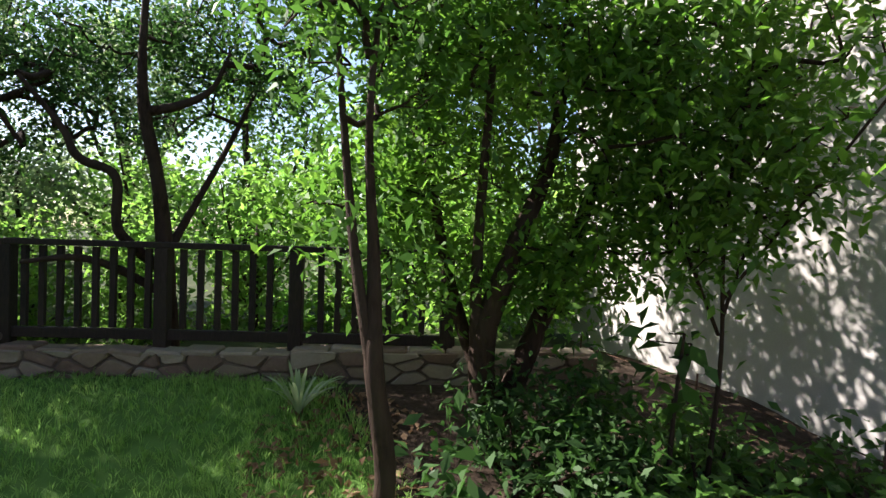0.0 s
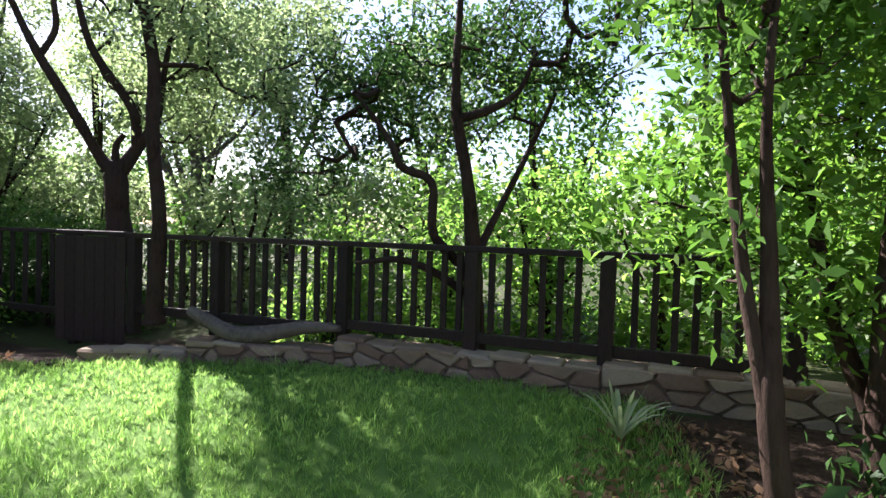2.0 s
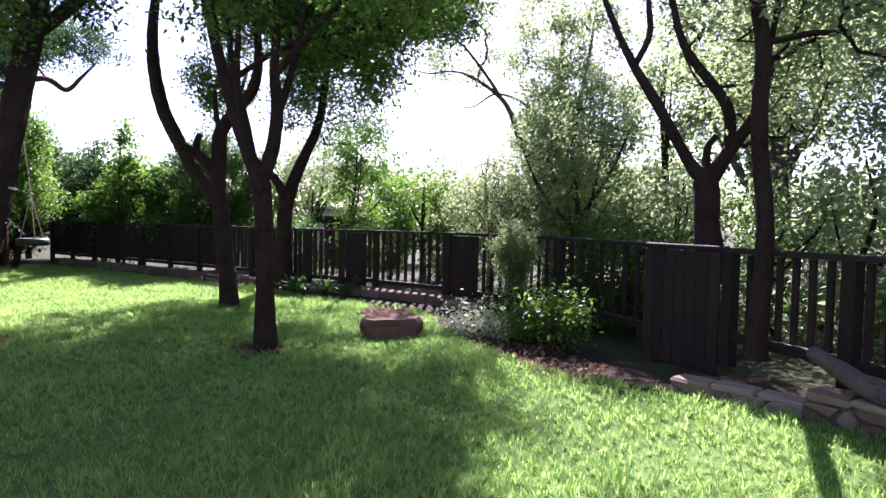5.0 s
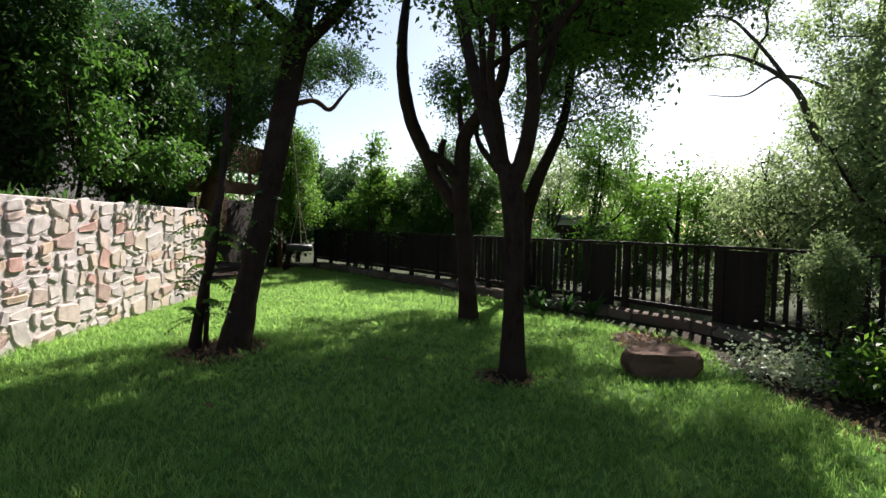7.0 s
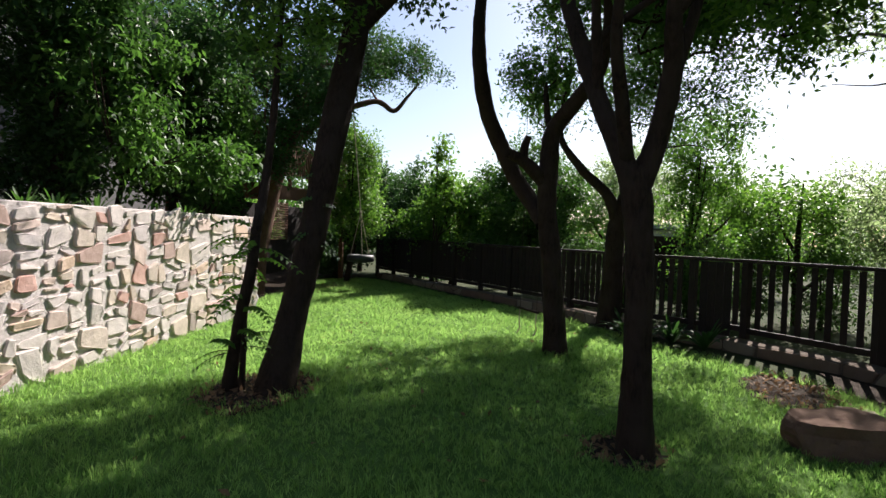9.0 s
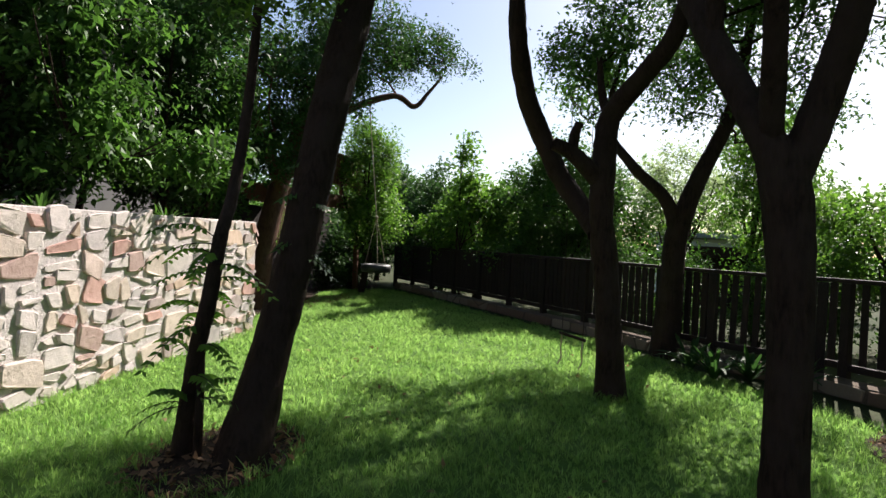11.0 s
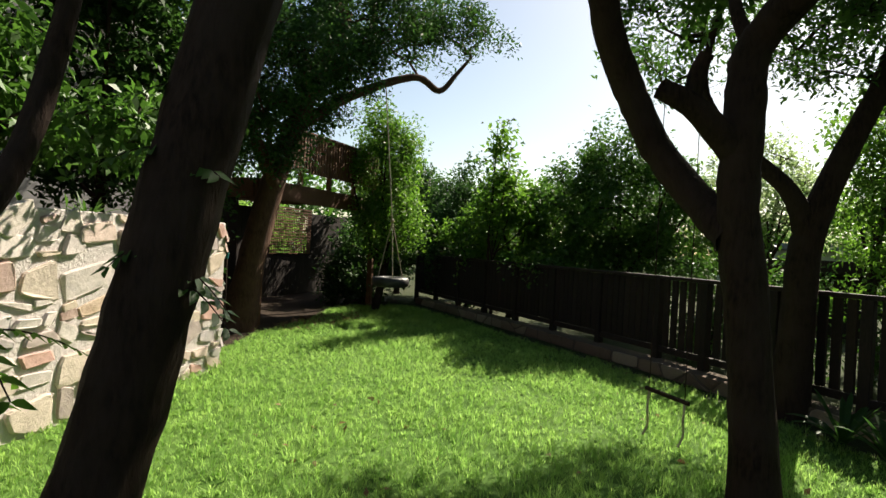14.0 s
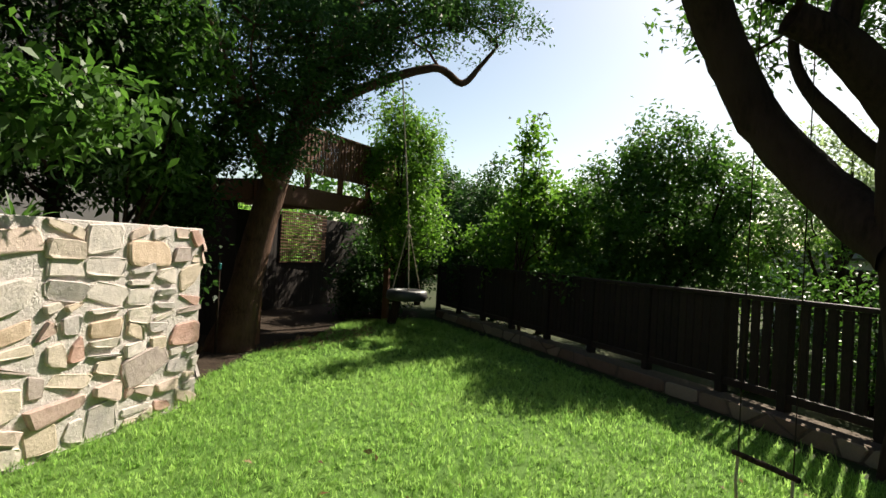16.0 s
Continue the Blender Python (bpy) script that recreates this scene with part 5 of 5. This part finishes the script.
def lattice(at, width, height, rz, label):
    t = thing("lattice_panel", at, label, "lattice")
    u = Vector((math.cos(radians(rz)), math.sin(radians(rz)), 0))
    a, z = Vector(at), Vector((0, 0, 1))
    nrm = Vector((-u.y, u.x, 0))
    for s in np.arange(0.0, width + 0.01, 0.085):
        part("upright_lath", beam(a + u * s, a + u * s + z * height, 0.03, 0.008, 0.0), DECK_WOOD, t)
    for s in np.arange(0.0, height + 0.01, 0.085):
        part("cross_lath", beam(a + nrm * 0.01 + z * s, a + u * width + nrm * 0.01 + z * s, 0.008, 0.03, 0.0), DECK_WOOD, t)
    return t


lattice((-23.7, -10.4, 1.2), 2.0, 1.3, -2, "square wooden lattice panel below the deck")
bw = thing("board_screen", (-21.7, -10.45, 0), "dark vertical board screen under the deck", "screen")
for k in range(-32, 31):
    bm = bmesh.new()
    h = 1.2 if -15 < k < 0 else 2.4
    box(bm, (-21.7 + k * 0.137, -10.5, h / 2), (0.13, 0.022, h), -2, 0.004)
    part("board", bm, FENCE_WOOD, bw)
for k in range(18):
    bm = bmesh.new()
    box(bm, (-17.55 - 0.01 * k, -8.4 - k * 0.12, 1.2), (0.022, 0.114, 2.4), 0, 0.004)
    part("board", bm, FENCE_WOOD, bw)
leafy_tree((-16.0, -8.2, 0), "dark shrub between the stone wall and the deck", 3.0, [(0.1, 0.2, 2.6, 0.9, 0.6, 0.7, 150), (0, 0, 1.4, 0.6, 0.5, 0.8, 70)], LEAF_DARK, 0.05, length=0.12, width=0.055)


# ---- swings ----
def straight_rope(a, b, r, parent, name="rope", sag=0.0, material=None):
    m = [(p + q) / 2 for p, q in zip(a, b)]
    return limb(name, [(*a, r), (m[0], m[1], m[2] - sag, r), (*b, r)], material or ROPE, parent, 6, 6)


RUBBER = noise_material("worn_rubber", 50, (0.3, (0.015, 0.015, 0.016)), (0.7, (0.05, 0.048, 0.046)), rough=0.5, shine=0.5)
ts = thing("tyre_swing", (-19.15, -5.8, 0.88), "horizontal black tyre swing on three ropes", "swing")
bm = bmesh.new()
N, M = 36, 12
rings = []
for i in range(N):
    a = 2 * math.pi * i / N
    ring = []
    for j in range(M):
        b = 2 * math.pi * j / M
        cx, cz = math.cos(b), math.sin(b)
        rr = 0.27 + 0.105 * math.copysign(abs(cx) ** 0.7, cx)
        zz = 0.10 * math.copysign(abs(cz) ** 0.6, cz)
        ring.append(bm.verts.new((-19.15 + rr * math.cos(a), -5.8 + rr * math.sin(a), 0.86 + zz)))
    rings.append(ring)
for i in range(N):
    for j in range(M):
        bm.faces.new((rings[i][j], rings[(i + 1) % N][j], rings[(i + 1) % N][(j + 1) % M], rings[i][(j + 1) % M]))
bmesh.ops.recalc_face_normals(bm, faces=bm.faces[:])
part("tyre", bm, RUBBER, ts, smooth=True)
for a in (0.5, 2.6, 4.7):
    straight_rope((-19.15 + 0.29 * math.cos(a), -5.8 + 0.29 * math.sin(a), 0.95), (-19.2, -5.85, 2.1), 0.011, ts)
straight_rope((-19.2, -5.85, 2.08), (-19.55, -6.3, 4.95), 0.014, ts, "hanging_rope")
bm = bmesh.new()
bmesh.ops.create_icosphere(bm, subdivisions=2, radius=0.045, matrix=Matrix.Translation((-19.2, -5.85, 2.1)))
part("knot", bm, ROPE, ts, smooth=True)

tz = thing("trapeze_swing", (-13.7, -0.8, 0.45), "wooden trapeze bar hanging on two thin ropes", "swing")
limb("bar", [(-13.80, -1.0, 0.46, 0.02), (-13.67, -0.83, 0.44, 0.02), (-13.53, -0.66, 0.42, 0.02)], BARK, tz, 3, 8)
for (x, y, z), (tx, ty, tzz) in (((-13.78, -0.97, 0.46), (-13.78, -0.97, 3.64)), ((-13.55, -0.69, 0.42), (-13.55, -0.69, 3.78))):
    straight_rope((x, y, z), (tx, ty, tzz), 0.004, tz, material=BARK)
    limb("rope_tail", [(x, y, z, 0.01), (x + 0.03, y - 0.01, z * 0.6, 0.01), (x, y, 0.14, 0.01), (x + 0.05, y - 0.04, 0.05, 0.01)], ROPE, tz, 4, 6)

# ---- teal holder on a stake by the big tree ----
TEAL = noise_material("teal_plastic", 20, (0.3, (0.02, 0.22, 0.24)), (0.7, (0.04, 0.30, 0.32)), rough=0.4, bump=0.1, shine=0.5)
th = thing("hose_holder", (-16.34, -7.6, 0), "small teal plastic hose holder on a dark stake", "hose holder")
limb("stake", [(-16.34, -7.6, -0.1, 0.02), (-16.34, -7.6, 0.7, 0.02), (-16.33, -7.6, 1.45, 0.018)], BARK, th, 3, 7)
bm = bmesh.new()
bmesh.ops.create_cone(bm, cap_ends=True, segments=14, radius1=0.022, radius2=0.028, depth=0.09, matrix=Matrix.Translation((-16.31, -7.57, 1.3)))
bmesh.ops.bevel(bm, geom=bm.edges[:], offset=0.003, segments=1, affect="EDGES")
part("cup", bm, TEAL, th, "teal plastic cup")

# ---- shed beyond the gate ----
PALE = noise_material("pale_painted_board", 18, (0.3, (0.5, 0.52, 0.54)), (0.7, (0.62, 0.64, 0.66)))
shed = thing("garden_shed", (-24.0, 2.95, 0), "low pale shed with a dark flat roof beyond the gate", "shed")
bm = bmesh.new()
box(bm, (-24.1, 2.95, 0.72), (1.2, 1.9, 1.44), 0, 0.01)
part("wall", bm, FENCE_WOOD, shed)
bm = bmesh.new()
box(bm, (-24.0, 2.95, 1.6), (1.6, 2.4, 0.3), 0, 0.02)
part("roof", bm, FENCE_WOOD, shed)
van = thing("pale_outbuilding", (-27.6, 3.0, 0), "distant pale outbuilding with a grey roof", "outbuilding")
bm = bmesh.new()
box(bm, (-27.6, 3.0, 1.0), (2.0, 3.0, 2.0), 0, 0.02)
part("wall", bm, PALE, van)
bm = bmesh.new()
box(bm, (-27.6, 3.0, 2.1), (2.4, 3.4, 0.16), 0, 0.02)
part("roof", bm, noise_material("grey_sheet_roof", 9, (0.3, (0.2, 0.22, 0.24)), (0.7, (0.32, 0.34, 0.36)), rough=0.5), van)


# ---- grass ----
def grass_field(poly, count, rng, h0=0.07, beds=MULCH_BEDS):
    lo, hi = np.min(poly, axis=0), np.max(poly, axis=0)
    px, py = rng.uniform(lo[0], hi[0], count), rng.uniform(lo[1], hi[1], count)
    ok = inside(px, py, poly)
    for x, y, rx, ry in beds:
        ok &= ((px - x) / rx) ** 2 + ((py - y) / ry) ** 2 > rng.uniform(0.4, 1.3, count)
    px, py = px[ok], py[ok]
    per = 6
    n = len(px) * per
    patch = np.sin(px * 1.1 + np.sin(py * 0.9) * 2) * np.sin(py * 1.3 + np.sin(px * 0.7) * 2) + 0.7 * np.sin(px * 4.3 + py * 2.1) * np.sin(py * 3.9 - px * 1.7)
    tall = h0 * (1 + 0.35 * patch) * rng.uniform(0.55, 1.5, len(px))
    px, py = np.repeat(px, per), np.repeat(py, per)
    h = np.repeat(tall, per) * rng.uniform(0.6, 1.25, n) + 0.012
    long = rng.uniform(size=n) < 0.012
    h[long] *= 1.5
    a = np.repeat(rng.uniform(0, 2 * np.pi, n // per), per) + rng.normal(size=n) * 1.1
    px, py = px + np.cos(a) * rng.uniform(0, 0.02, n), py + np.sin(a) * rng.uniform(0, 0.02, n)
    lean = rng.uniform(0.2, 1.3, n) * h
    wd = rng.uniform(0.0018, 0.0042, n)
    base = np.stack([px, py, rise(px, py)], 1)
    side = np.stack([-np.sin(a), np.cos(a), np.zeros(n)], 1) * wd[:, None]
    out = np.stack([np.cos(a), np.sin(a), np.zeros(n)], 1)
    mid = base + out * (lean * 0.3)[:, None]
    mid[:, 2] += h * 0.55
    tip = base + out * lean[:, None]
    tip[:, 2] += h
    v = np.stack([base, mid + side, tip, mid - side], 1).reshape(-1, 3)
    return v, np.arange(4 * n).reshape(-1, 4)


GRASS_RNG = np.random.default_rng(11)
v, f = grass_field(LAWN_EDGE, 140000, GRASS_RNG, 0.053)
tagged(link_mesh("grass", poly_mesh("grass", v, f), GRASS, None, "lush uneven green lawn grass", "stuff"), category="grass")
